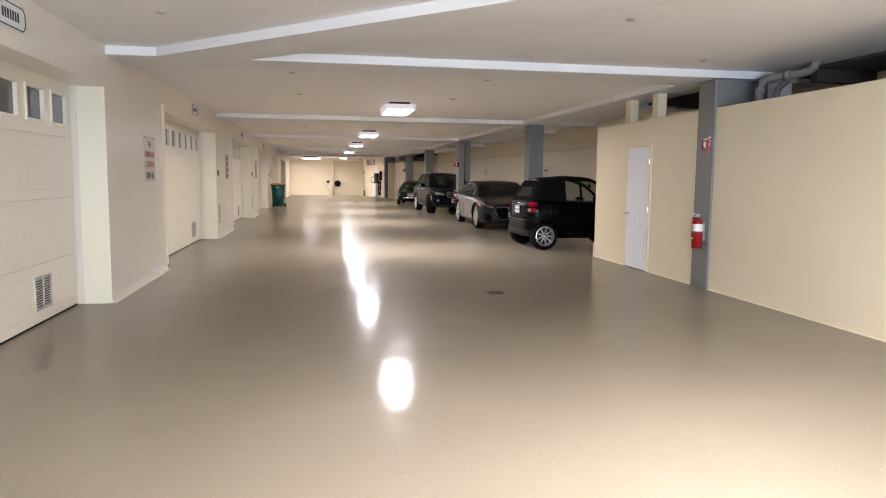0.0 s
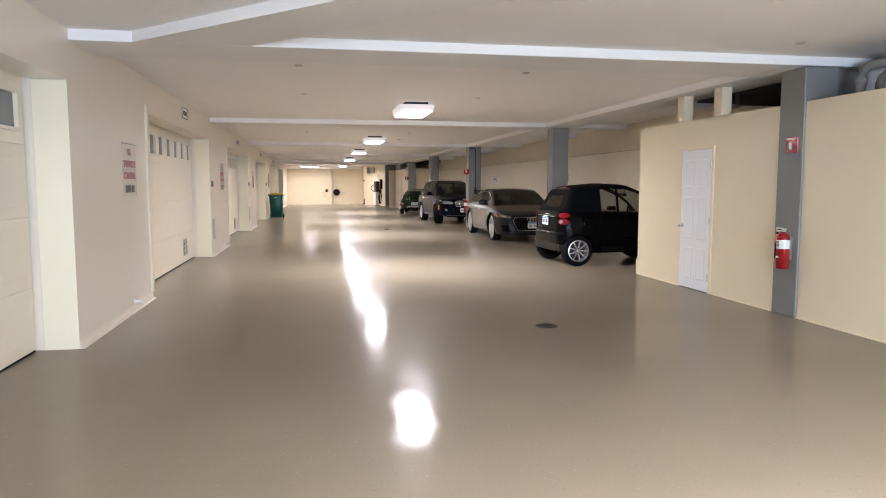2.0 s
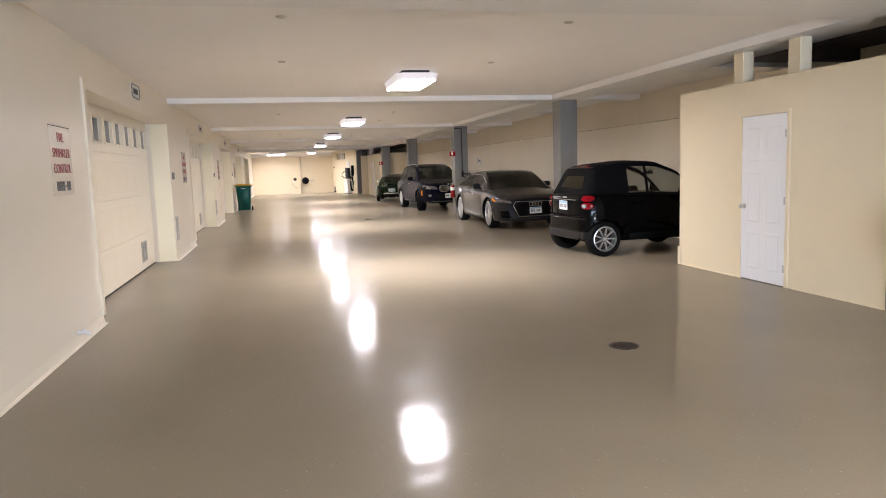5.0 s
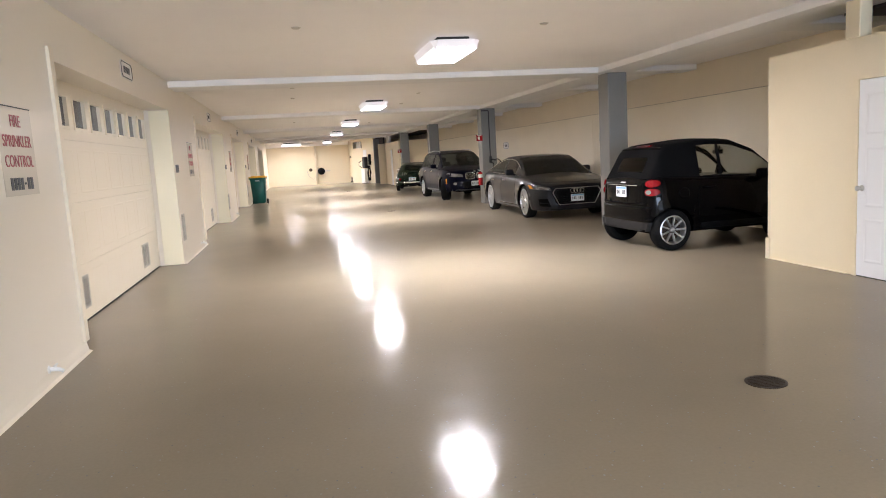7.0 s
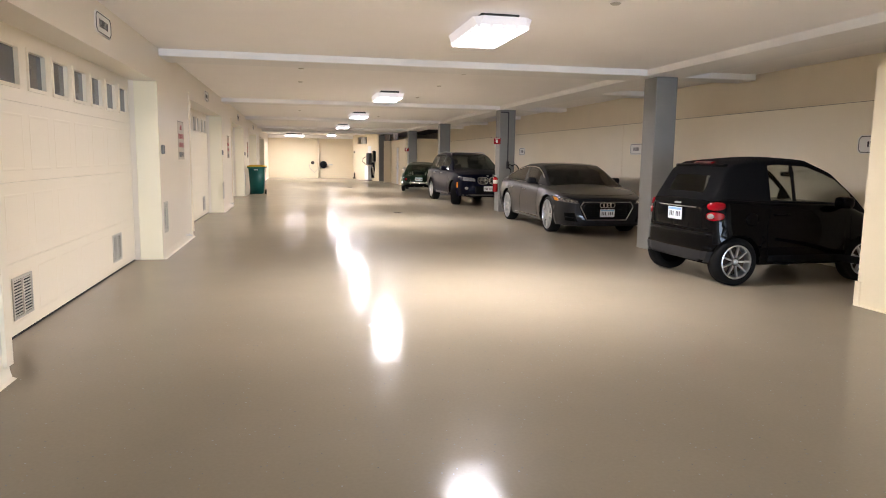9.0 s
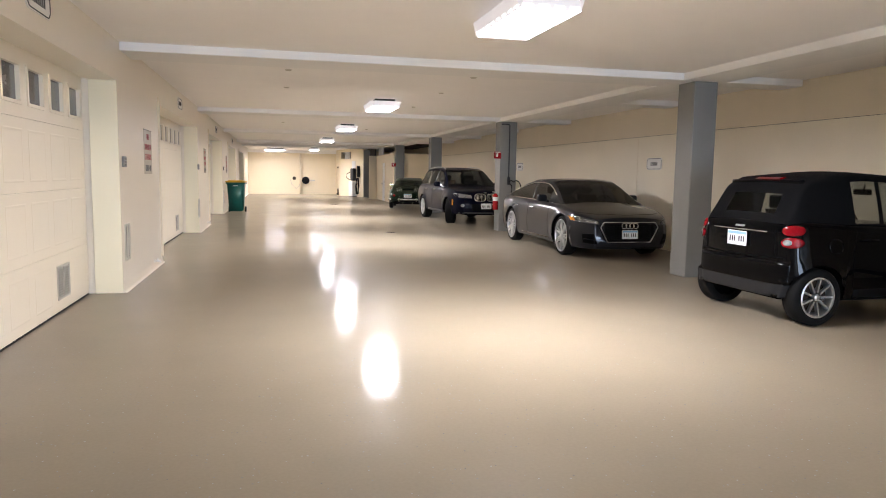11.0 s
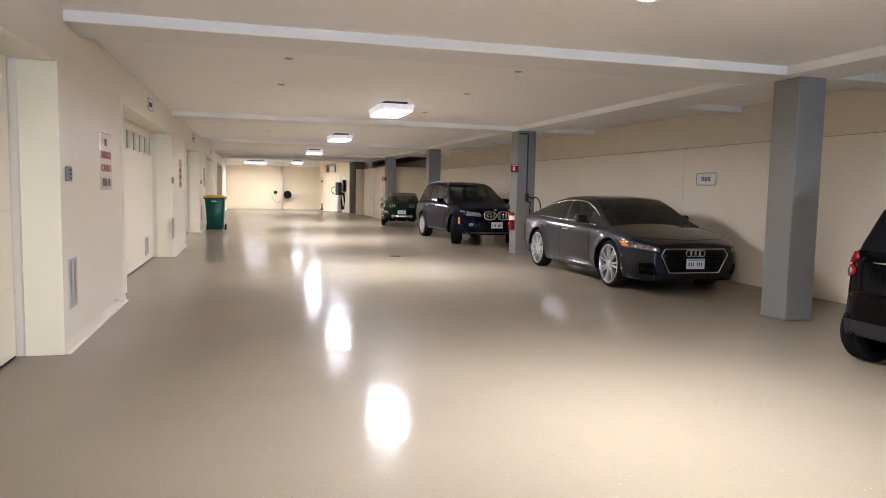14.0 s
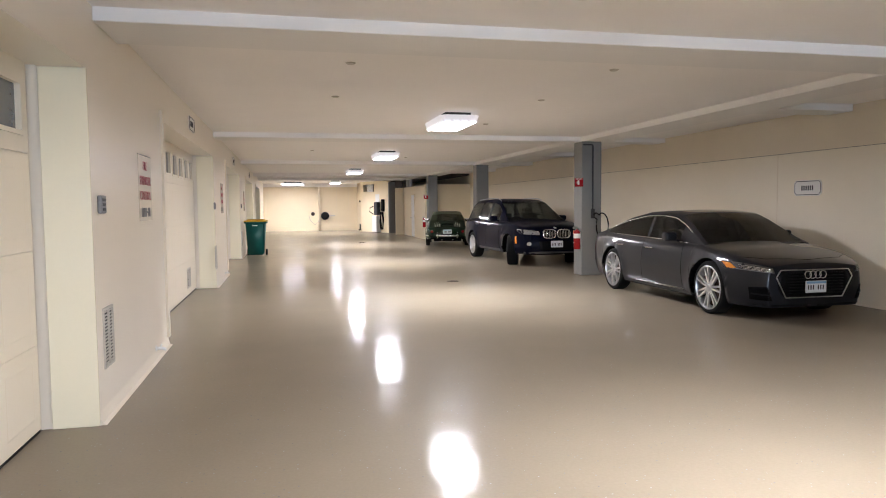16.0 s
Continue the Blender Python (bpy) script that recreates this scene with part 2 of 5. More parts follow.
def letters(name, text, size, m, material, parent):
    cu = bpy.data.curves.new(name, "FONT")
    cu.body, cu.size, cu.extrude, cu.align_x = text, size, 0.0015, "CENTER"
    tmp = new(name + "_outline", cu)
    me = bpy.data.meshes.new_from_object(tmp.evaluated_get(bpy.context.evaluated_depsgraph_get()))
    bpy.data.objects.remove(tmp)
    me.materials.clear()
    me.materials.append(M[material])
    ob = new(name, me)
    ob.parent = parent
    ob.matrix_local = m
    return ob


# ---- the garage shell ----
CEIL, DROP, END, RIGHT = 2.95, 2.85, 51.0, 9.48
BEAMS = [4.0, 12.38, 20.76, 29.1, 37.5, 42.6]
OPENINGS = [(-1.65, 3.75), (6.72, 12.16), (15.09, 20.62), (23.3, 28.2), (31.2, 36.4), (39.3, 44.5)]
HEAD = 2.49

# poured floor
bm = bmesh.new()
box(bm, -1.0, RIGHT + 0.4, -10.0, END + 0.4, -0.3, 0.0)
setting("floor", bm, "floor", "glossy taupe epoxy floor with scattered paint flakes", "floor")

bm = bmesh.new()
box(bm, -1.0, RIGHT + 0.4, -10.0, END + 0.4, CEIL, CEIL + 0.3)
setting("ceiling", bm, "ceil", "smooth white painted garage ceiling", "ceiling")

# west wall: piers between the garage doors and headers over them
bm = bmesh.new()
last = -10.0
for a, b in OPENINGS:
    box(bm, -0.45, 0.0, last, a, 0.0, CEIL)
    box(bm, -0.45, 0.0, a, b, HEAD, CEIL)
    last = b
box(bm, -0.45, 0.0, last, END, 0.0, CEIL)
setting("wall_west", bm, "gloss_wall", "glossy cream wall with recessed garage doors", "wall")
bm = bmesh.new()
box(bm, -1.0, -0.6, -10.0, END, 0.0, CEIL)
setting("wall_west_back", bm, "dark", "dark back of the garage units", "wall")

bm = bmesh.new()
box(bm, RIGHT, RIGHT + 0.4, -10.0, END, 0.0, 2.329)
setting("wall_east", bm, "bay_wall", "cream painted wall behind the parking bays", "wall")
bm = bmesh.new()
box(bm, RIGHT - 0.004, RIGHT + 0.4, -10.0, END, 2.336, CEIL)
setting("wall_east_upper", bm, "upper", "beige upper wall band over a thin ledge", "wall")
bm = boxes((RIGHT + 0.012, RIGHT + 0.4, -10.0, END, 2.3295, 2.3355))
setting("wall_groove", bm, "dark", "thin dark shadow groove along the wall", "trim")
bm = bmesh.new()
for y in (8.6, 17.22):
    box(bm, RIGHT - 0.004, RIGHT + 0.01, y, y + 0.012, 0.0, 2.33)
setting("wall_joint", bm, "upper", "thin upright wall joints", "trim")
bm = bmesh.new()
box(bm, -1.0, RIGHT + 0.4, END, END + 0.4, 0.0, CEIL)
box(bm, -1.0, RIGHT, END - 0.03, END, 0.0, 0.30)
setting("wall_north", bm, "wall", "cream end wall with a low plinth", "wall")
bm = boxes(*[(x, x + 0.02, END - 0.004, END + 0.01, 0.3, 2.72) for x in (4.45, 5.2)])
setting("end_wall_joint", bm, "upper", "thin upright joints in the end wall", "trim")
# south side with the entrance that lets daylight in
bm = boxes((-1.0, 1.6, -10.4, -10.0, 0, CEIL), (6.4, RIGHT + 0.4, -10.4, -10.0, 0, CEIL), (1.6, 6.4, -10.4, -10.0, 2.5, CEIL))
setting("wall_south", bm, "wall", "cream wall round the wide vehicle entrance", "wall")
bm = bmesh.new()
box(bm, -30, 40, -60, -10.0, -0.32, -0.02)
setting("ground", bm, "grey", "grey paved forecourt outside the entrance", "ground")

for y in BEAMS:
    bm = bmesh.new()
    front, back = (y - 0.15, y + 0.68) if y < 5 else (y, y + 0.72)
    box(bm, 0.0, 7.46, front, back, DROP, CEIL + 0.02, 0.006)
    if y < 5:
        box(bm, 7.45, 8.42, front + 0.001, y - 0.004, DROP + 0.003, CEIL + 0.02)
    setting("ceiling_beam", bm, "edge", "shallow white painted ceiling beam", "beam")
bm = bmesh.new()
prism(bm, [(0.0, 3.85), (0.0, 3.84), (0.55, 3.84), (7.46, -3.0), (7.46, -2.02), (1.6, 3.849)], "Z", DROP, CEIL + 0.02)
setting("diagonal_beam", bm, "edge", "shallow white ceiling beam running diagonally", "beam")
bm = bmesh.new()
box(bm, 7.46, 8.15, 4.0, 46.0, DROP, CEIL + 0.02, 0.006)
setting("edge_beam", bm, "edge", "long white beam over the column row", "beam")
for y in (4.0, 7.9, 12.38, 15.62, 20.76, 24.9, 29.1, 33.3):
    bm = bmesh.new()
    box(bm, 8.15, RIGHT - 0.03, y, y + 0.5, DROP, CEIL + 0.02, 0.006)
    setting("bay_beam", bm, "edge", "short white beam over the parking bays", "beam")
bm = bmesh.new()
box(bm, 0.0, 7.46, END - 0.25, END, 2.72, CEIL + 0.02)
setting("end_soffit", bm, "ceil", "low boxed soffit along the end wall", "soffit")

# cove strip at the foot of the west wall
bm = bmesh.new()
last = -10.0
for a, b in OPENINGS + [(END, END)]:
    prism(bm, [(0.0, 0.0), (0.045, 0.0), (0.016, 0.012), (0.006, 0.05), (0.0, 0.09)], "Y", last, a)
    last = b
setting("baseboard", bm, "gloss_wall", "small coved cream skirting", "baseboard")


# ---- garage doors ----
def louvre(parent, name, y0, y1, z0, z1, x, n, label="slatted metal vent"):
    v = part(name, boxes((x, x + 0.012, y0 - 0.02, y1 + 0.02, z1, z1 + 0.02), (x, x + 0.012, y0 - 0.02, y1 + 0.02, z0 - 0.02, z0),
                         (x, x + 0.012, y0 - 0.02, y0, z0, z1), (x, x + 0.012, y1, y1 + 0.02, z0, z1)), "vent", parent, label)
    part("backing", boxes((x - 0.004, x + 0.001, y0, y1, z0, z1)), "dark", v)
    part("mullion", boxes((x + 0.002, x + 0.015, (y0 + y1) / 2 - 0.01, (y0 + y1) / 2 + 0.01, z0, z1)), "vent", v)
    step = (z1 - z0) / n
    for k in range(n):
        zz = z0 + (k + 0.5) * step
        sb = bmesh.new()
        prism(sb, [(x + 0.002, zz - 0.02 * step), (x + 0.009, zz - 0.20 * step), (x + 0.009, zz + 0.02 * step), (x + 0.002, zz + 0.20 * step)], "Y", y0, y1)
        part("slat", sb, "vent", v)
    return v


def garage_door(a, b, detailed):
    d = thing("garage_door", pose(-0.36, b - 0.05, 0), "closed cream sectional garage door with small top windows", "garage door", "garage doors along the wall")
    w = b - a - 0.1
    zs = [0.02, 0.60, 1.24, 1.89, 2.55]
    pitch = 0.625
    ys = [-0.135 - 0.40 - pitch * k for k in range(int((w - 0.2) / pitch))]
    for i in range(4):
        s = bmesh.new()
        z0, z1 = zs[i] + 0.0012, zs[i + 1] - 0.0012
        if i < 3:
            box(s, -0.05, 0.0, -w, 0.0, z0, z1, 0.002)
            for y in ys:
                p0, p1, q0, q1 = y - 0.04, y + 0.44, z0 + 0.09, z1 - 0.09
                lo = [s.verts.new((0.0, yy, zz)) for yy, zz in ((p0, q0), (p1, q0), (p1, q1), (p0, q1))]
                mi = [s.verts.new((0.0022, yy, zz)) for yy, zz in ((p0 + 0.012, q0 + 0.012), (p1 - 0.012, q0 + 0.012), (p1 - 0.012, q1 - 0.012), (p0 + 0.012, q1 - 0.012))]
                hi = [s.verts.new((0.0006, yy, zz)) for yy, zz in ((p0 + 0.03, q0 + 0.03), (p1 - 0.03, q0 + 0.03), (p1 - 0.03, q1 - 0.03), (p0 + 0.03, q1 - 0.03))]
                for u, v in ((lo, mi), (mi, hi)):
                    for k in range(4):
                        s.faces.new((u[k], u[(k + 1) % 4], v[(k + 1) % 4], v[k]))
                s.faces.new(hi)
        else:
            box(s, -0.05, 0.0, -w, 0.0, z0, 2.03)
            box(s, -0.05, 0.0, -w, 0.0, 2.33, z1)
            edges = [0.0] + [e for y in ys for e in (y + 0.40, y)] + [-w]
            for k in range(0, len(edges), 2):
                box(s, -0.05, 0.0, edges[k + 1], edges[k], 2.03, 2.33)
        part("panel", s, "panel", d)
    for y in ys:
        win = part("window", boxes((0.0, 0.014, y - 0.03, y + 0.43, 2.33, 2.36), (0.0, 0.014, y - 0.03, y + 0.43, 2.0, 2.03),
                                   (0.0, 0.014, y - 0.03, y, 2.03, 2.33), (0.0, 0.014, y + 0.40, y + 0.43, 2.03, 2.33)), "panel", d, "cream framed door window")
        part("pane", boxes((-0.03, -0.024, y, y + 0.40, 2.03, 2.33)), "pane", win, "dark reflecting glass")
    part("bottom_seal", boxes((-0.05, -0.004, -w, 0.0, 0.0, 0.022)), "black", d, "black rubber seal")
    for yv in (-1.17, -4.28):
        if -yv < w - 0.4:
            louvre(d, "vent", yv, yv + 0.38, 0.16, 0.46, 0.0, 12 if detailed else 7)
    return d


for i, (a, b) in enumerate(OPENINGS):
    garage_door(a, b, i < 3)

# painted linings of the openings: far jamb and head
for a, b in OPENINGS:
    bm = boxes((-0.30, 0.004, b - 0.014, b + 0.001, 0.0, HEAD - 0.014), bevel=0.003)
    setting("door_jamb", bm, "jamb", "glossy pale cream jamb lining beside a garage door", "trim")
    bm = boxes((-0.30, -0.002, a + 0.001, b - 0.015, HEAD - 0.012, HEAD + 0.001))
    setting("door_head", bm, "gloss_wall", "cream head lining above a garage door", "trim")

# corner strips at the near side of the openings
for i, (a, b) in enumerate(OPENINGS):
    bm = bmesh.new()
    prism(bm, [(-0.09, 0.10), (0.012, 0.10), (0.012, 2.57), (-0.0, 2.58), (-0.09, 2.575)], "X", 0.0, 0.026)
    t = setting("corner_strip", bm, "panel", "upright white corner strip beside a garage door", "trim")
    t.location = (0, a - 0.004, 0)


def plaque(m, bars, label, w=0.5, h=0.2):
    p = thing("name_plaque", m, label, "sign")
    c = 0.045
    out = [(-w / 2 + c, -h / 2), (w / 2 - c, -h / 2), (w / 2, -h / 2 + c), (w / 2, h / 2 - c), (w / 2 - c, h / 2), (-w / 2 + c, h / 2), (-w / 2, h / 2 - c), (-w / 2, -h / 2 + c)]
    b = bmesh.new()
    prism(b, out, "Z", 0.001, 0.012)
    part("board", b, "sign", p)
    b = bmesh.new()
    inner = [(x * 0.93, y * 0.86) for x, y in out]
    tube(b, [(x, y, 0.012) for x, y in inner], 0.0055, 4, True)
    part("border", b, "ink", p, "thin dark border line")
    b = bmesh.new()
    x = -bars * 0.023
    for k in range(bars):
        box(b, x + k * 0.046 + 0.008, x + k * 0.046 + 0.034, -0.038, 0.038, 0.012, 0.0145)
    part("lettering", b, "ink", p, "dark bars of lettering")
    return p


UP_W = Matrix(((0, 0, 1, 0), (1, 0, 0, 0), (0, 1, 0, 0), (0, 0, 0, 1)))   # faces +x, reads along +y
UP_E = Matrix(((0, 0, -1, 0), (-1, 0, 0, 0), (0, 1, 0, 0), (0, 0, 0, 1)))  # faces -x
for y, z in ((1.35, 2.735), (9.47, 2.745), (17.6, 2.72), (25.9, 2.72), (34.0, 2.72)):
    plaque(Matrix.Translation((0.0, y, z)) @ UP_W, 7, "white plaque with dark border over a garage door", 0.58, 0.21)
for y in (9.8, 16.52, 24.75):
    plaque(Matrix.Translation((RIGHT, y, 1.75)) @ UP_E, 6, "white plaque with dark border above a parking bay", 0.60, 0.25)


def sprinkler_sign(y, z):
    s = thing("sprinkler_sign", Matrix.Translation((0.0, y, z)) @ UP_W, "clear sheet sign with red and black lettering", "sign", "sprinkler signs")
    part("sheet", boxes((-0.31, 0.31, -0.31, 0.31, 0.001, 0.003)), "acryl", s)
    part("holder", boxes((-0.31, 0.31, 0.304, 0.311, 0.001, 0.006)), "grey_plastic", s, "dark top rail")
    for txt, yy, c in (("FIRE", 0.17, "redink"), ("SPRINKLER", 0.03, "redink"), ("CONTROL", -0.11, "redink")):
        o = letters("lettering", txt, 0.118, Matrix.Translation((0.0, yy, 0.006)), c, s)
        o.scale = (0.90, 1, 1)
    part("number_bars", boxes(*[(x, x + 0.045, -0.27, -0.185, 0.005, 0.008) for x in (-0.21, -0.15, -0.09, -0.03, 0.09, 0.15)], (0.035, 0.07, -0.235, -0.22, 0.005, 0.008)), "faded_ink", s, "black number bars")


def spigot(y):
    s = thing("wall_spigot", pose(0, y, 0.11), "small white painted wall spigot", "spigot", "wall spigots")
    b = bmesh.new()
    tube(b, [(0, 0, 0), (0.05, 0, 0.0), (0.075, 0.0, -0.004), (0.10, 0.0, -0.02)], [0.016, 0.016, 0.015, 0.013], 10)
    part("spout", b, "white", s, "", True)
    b = bmesh.new()
    lathe(b, [(0.03, 0.0), (0.03, 0.006), (0.018, 0.01)], 14, "X")
    part("flange", b, "white", s)
    b = bmesh.new()
    tube(b, [(0.05, -0.035, 0.03), (0.05, 0.035, 0.03)], 0.008, 8)
    tube(b, [(0.05, 0, 0.0), (0.05, 0, 0.03)], 0.007, 8)
    part("handle", b, "white", s)


def keypad(y, z):
    k = thing("keypad", pose(0, y, z), "small grey door keypad", "keypad", "door keypads")
    b = bmesh.new()
    box(b, 0.0, 0.03, -0.07, 0.07, -0.065, 0.065, 0.008)
    part("case", b, "keypad_grey", k)
    for i in range(3):
        part("button", boxes((0.03, 0.034, -0.04, 0.04, -0.045 + i * 0.034, -0.025 + i * 0.034)), "grey_plastic", k)


for i, off in enumerate((0.0, 8.3, 16.5, 24.5)):
    sprinkler_sign(5.76 + off, 1.71)
    spigot(5.78 + off + (0.25 if i else 0))
    if i:
        keypad(4.08 + off, 1.55)
        v = thing("wall_vent", pose(0, 4.05 + off, 0), "upright slatted vent low on the wall", "vent", "wall vents")
        louvre(v, "grille", 0.0, 0.24, 0.38, 0.78, 0.0, 16)

# ---- east storage rooms ----
BX, BTOP, BY = 7.63, 2.465, 7.93
D0, D1 = 5.68, 6.53
bm = boxes((BX, BX + 0.12, -10.0, D0, 0, BTOP), (BX, BX + 0.12, D1, BY, 0, BTOP), (BX, BX + 0.12, D0, D1, 2.06, BTOP), (BX + 0.12, RIGHT, BY - 0.12, BY, 0, BTOP))
setting("storage_wall", bm, "wall", "free-standing cream partition of a storage room", "wall")
bm = boxes((BX - 0.02, BX, D1 + 0.09, BY + 0.012, 0, 0.012), (BX - 0.014, BX, 4.32, D0 - 0.08, 0, 0.012), (BX - 0.02, BX, -10, 3.88, 0, 0.012), (BX - 0.018, BX + 0.1, BY - 0.05, BY + 0.018, 0, 0.26))
setting("storage_skirting", bm, "wall", "low cream skirting of the storage room", "baseboard")
# the white ceiling runs on here; this dark slab paints its shade
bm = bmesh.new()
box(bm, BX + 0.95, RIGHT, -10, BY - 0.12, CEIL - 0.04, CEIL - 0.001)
setting("storage_ceiling_shade", bm, "shade_dark", "dark slab painting the shade on the plain ceiling over the storage room", "ceiling")
# added dark bars, part of the same painted shade
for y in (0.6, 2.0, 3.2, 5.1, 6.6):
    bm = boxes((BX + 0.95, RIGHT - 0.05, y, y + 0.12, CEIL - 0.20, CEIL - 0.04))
    setting("joist", bm, "shade_dark", "added dark bar deepening the painted ceiling shade", "joist")


def panel_door(m, w, h, label, hinge_right):
    d = thing("door", m, label, "door")
    b = bmesh.new()
    box(b, 0.0, w, -0.02, 0.018, 0.012, h, 0.003)
    part("leaf", b, "door_white", d)
    for z0, z1 in ((0.16, 0.62), (0.74, 1.36), (1.48, h - 0.14)):
        for x0, x1 in ((0.10, w / 2 - 0.045), (w / 2 + 0.045, w - 0.10)):
            b = bmesh.new()
            ring = [[(x0 + i, z0 + i), (x1 - i, z0 + i), (x1 - i, z1 - i), (x0 + i, z1 - i)] for i in (0, 0.018, 0.04)]
            dep = (-0.0205, -0.0265, -0.0225)
            vs = [[b.verts.new((x, dep[k], z)) for x, z in r] for k, r in enumerate(ring)]
            for k in range(2):
                for j in range(4):
                    b.faces.new((vs[k][j], vs[k][(j + 1) % 4], vs[k + 1][(j + 1) % 4], vs[k + 1][j]))
            b.faces.new(vs[2])
            part("raised_panel", b, "door_white", d)
    part("jamb", boxes((-0.05, -0.004, -0.024, 0.10, 0, h + 0.05), (w + 0.004, w + 0.05, -0.024, 0.10, 0, h + 0.05), (-0.004, w + 0.004, -0.024, 0.10, h + 0.006, h + 0.05)), "wall", d)
    part("threshold", boxes((0, w, -0.01, 0.09, 0.0, 0.011)), "dark", d)
    kx = 0.06 if hinge_right else w - 0.06
    b = bmesh.new()
    lathe(b, [(0.032, -0.02), (0.032, -0.026), (0.013, -0.03), (0.013, -0.055), (0.027, -0.065), (0.029, -0.08), (0.018, -0.092), (0.0001, -0.094)], 18, "Y", (kx, 0, 0.93))
    part("knob", b, "steel", d, "brushed steel knob", True)
    hx = w if hinge_right else 0
    for z in (0.22, 1.02, 1.80):
        b = bmesh.new()
        tube(b, [(hx, -0.026, z - 0.045), (hx, -0.026, z + 0.045)], 0.008, 8)
        box(b, hx - 0.03, hx + 0.004, -0.023, -0.0205, z - 0.045, z + 0.045)
        part("hinge", b, "steel", d)
    return d


panel_door(Matrix.Translation((BX, D1 - 0.03, 0)) @ pose(0, 0, 0, 0, 0, -90), D1 - D0 - 0.06, 2.03, "white six-panel door closed in the cream partition", True)

for y in (5.66, 6.64):
    bm = bmesh.new()
    box(bm, BX + 0.005, BX + 0.16, y - 0.10, y + 0.10, BTOP, DROP, 0.01)
    setting("stub_post", bm, "wall", "short white post on top of the partition", "post")


def column(x, y, w=0.42, label="square grey painted column", d=0.42):
    bm = bmesh.new()
    box(bm, x, x + w, y, y + d, 0.0, DROP, 0.014, 2)
    setting("column", bm, "grey", label, "column")


column(BX - 0.03, 3.88, 0.42, "grey painted column set into the cream partition")
column(7.635, 12.38, 0.38)
column(7.46, 20.70, 0.45)
column(7.48, 29.1)
column(7.5, 37.1)
column(6.98, 45.6, 0.36)
bm = boxes((8.02, 8.45, 4.0, 4.25, BTOP - 0.3, CEIL))
setting("column_stub", bm, "grey", "grey steel stub beside the column", "column")
bm = boxes((8.46, 8.85, 4.05, 4.2, BTOP - 0.3, CEIL))
setting("white_bulkhead", bm, "edge", "white bulkhead piece beside the grey stub", "bulkhead")

pipe = thing("drain_pipe", pose(0, 0, 0), "pale drain pipe bending under the dark ceiling", "pipe")
b = bmesh.new()
tube(b, [(8.08, 3.62, 2.2), (8.08, 3.62, 2.70), (8.085, 3.60, 2.77), (8.11, 3.53, 2.815), (8.16, 3.42, 2.825), (8.28, 3.10, 2.83), (8.32, 3.0, 2.85), (8.335, 2.95, 2.89), (8.34, 2.93, 2.95)], 0.052, 12)
part("pipe", b, "pipe", pipe, "", True)
for p, q in (((8.08, 3.62, 2.62), (8.08, 3.62, 2.69)), ((8.20, 3.31, 2.826), (8.23, 3.23, 2.828)), ((8.34, 2.93, 2.92), (8.34, 2.93, 2.945))):
    part("collar", tube(bmesh.new(), [p, q], 0.062, 12), "pipe", pipe, "", True)
b = bmesh.new()
tube(b, [(8.3, 3.6, 2.2), (8.3, 3.6, 2.64), (8.305, 3.575, 2.70), (8.31, 3.50, 2.745), (8.30, 3.38, 2.78), (8.28, 3.24, 2.81)], 0.045, 10)
part("branch", b, "pipe", pipe, "", True)

# far storage room with a closed door
bm = boxes((7.42, 7.54, 37.52, 39.98, 0, BTOP), (7.42, 7.54, 40.82, 43.4, 0, BTOP), (7.42, 7.54, 39.98, 40.82, 2.06, BTOP), (7.92, RIGHT, 37.3, 37.42, 0, BTOP), (7.0, 7.42, 43.28, 43.4, 0, BTOP))
setting("far_storage_wall", bm, "wall", "cream partition of the far storage room", "wall")
# dark slab in the same colour as over the near room
bm = boxes((7.6, RIGHT, 37.45, 43.2, CEIL - 0.08, CEIL - 0.001))
setting("far_storage_ceiling", bm, "shade_dark", "dark ceiling slab over the far storage room", "ceiling")
panel_door(Matrix.Translation((7.42, 40.80, 0)) @ pose(0, 0, 0, 0, 0, -90), 0.80, 2.03, "white door closed in the far partition", True)
for y in (41.4, 42.2):
    bm = boxes((7.43, 7.56, y, y + 0.2, BTOP, DROP))
    setting("stub_post", bm, "edge", "short white post on top of the far partition", "post")
# angled wall with the charging point
AX, AY, BX2, BY2 = 5.75, 48.9, 6.95, 45.8
ang = math.degrees(math.atan2(BY2 - AY, BX2 - AX))
alen = math.hypot(BX2 - AX, BY2 - AY)
ANG = pose(AX, AY, 0, 0, 0, ang)
bm = boxes((0, alen, 0, 0.12, 0, 2.35), (0, 0.35, 0, 0.12, 2.35, CEIL), (1.7, alen, 0, 0.12, 2.35, CEIL), (0.35, 1.7, 0, 0.12, 2.78, CEIL))
w = setting("angled_wall", bm, "wall", "cream angled wall with a high slotted opening", "wall")
w.matrix_world = ANG
for x in (0.85, 1.1, 1.35):
    bm = boxes((x, x + 0.09, 0.02, 0.1, 2.35, 2.78))
    w = setting("slot_bar", bm, "edge", "pale upright in the high opening", "trim")
    w.matrix_world = ANG
bm = boxes((5.75, 5.87, 48.9, END, 0, CEIL))
setting("end_return_wall", bm, "wall", "cream return wall at the end", "wall")
# boards coloured near-black to paint the dimness behind the angled wall
bm = boxes((6.2, 7.4, 49.2, 49.3, 0, CEIL), (7.36, 7.42, 43.4, 49.3, 0, CEIL))
setting("far_back_wall", bm, "shade_dark", "dark boards standing in for the unlit space behind the angled wall", "wall")

# ---- ceiling lamps ----


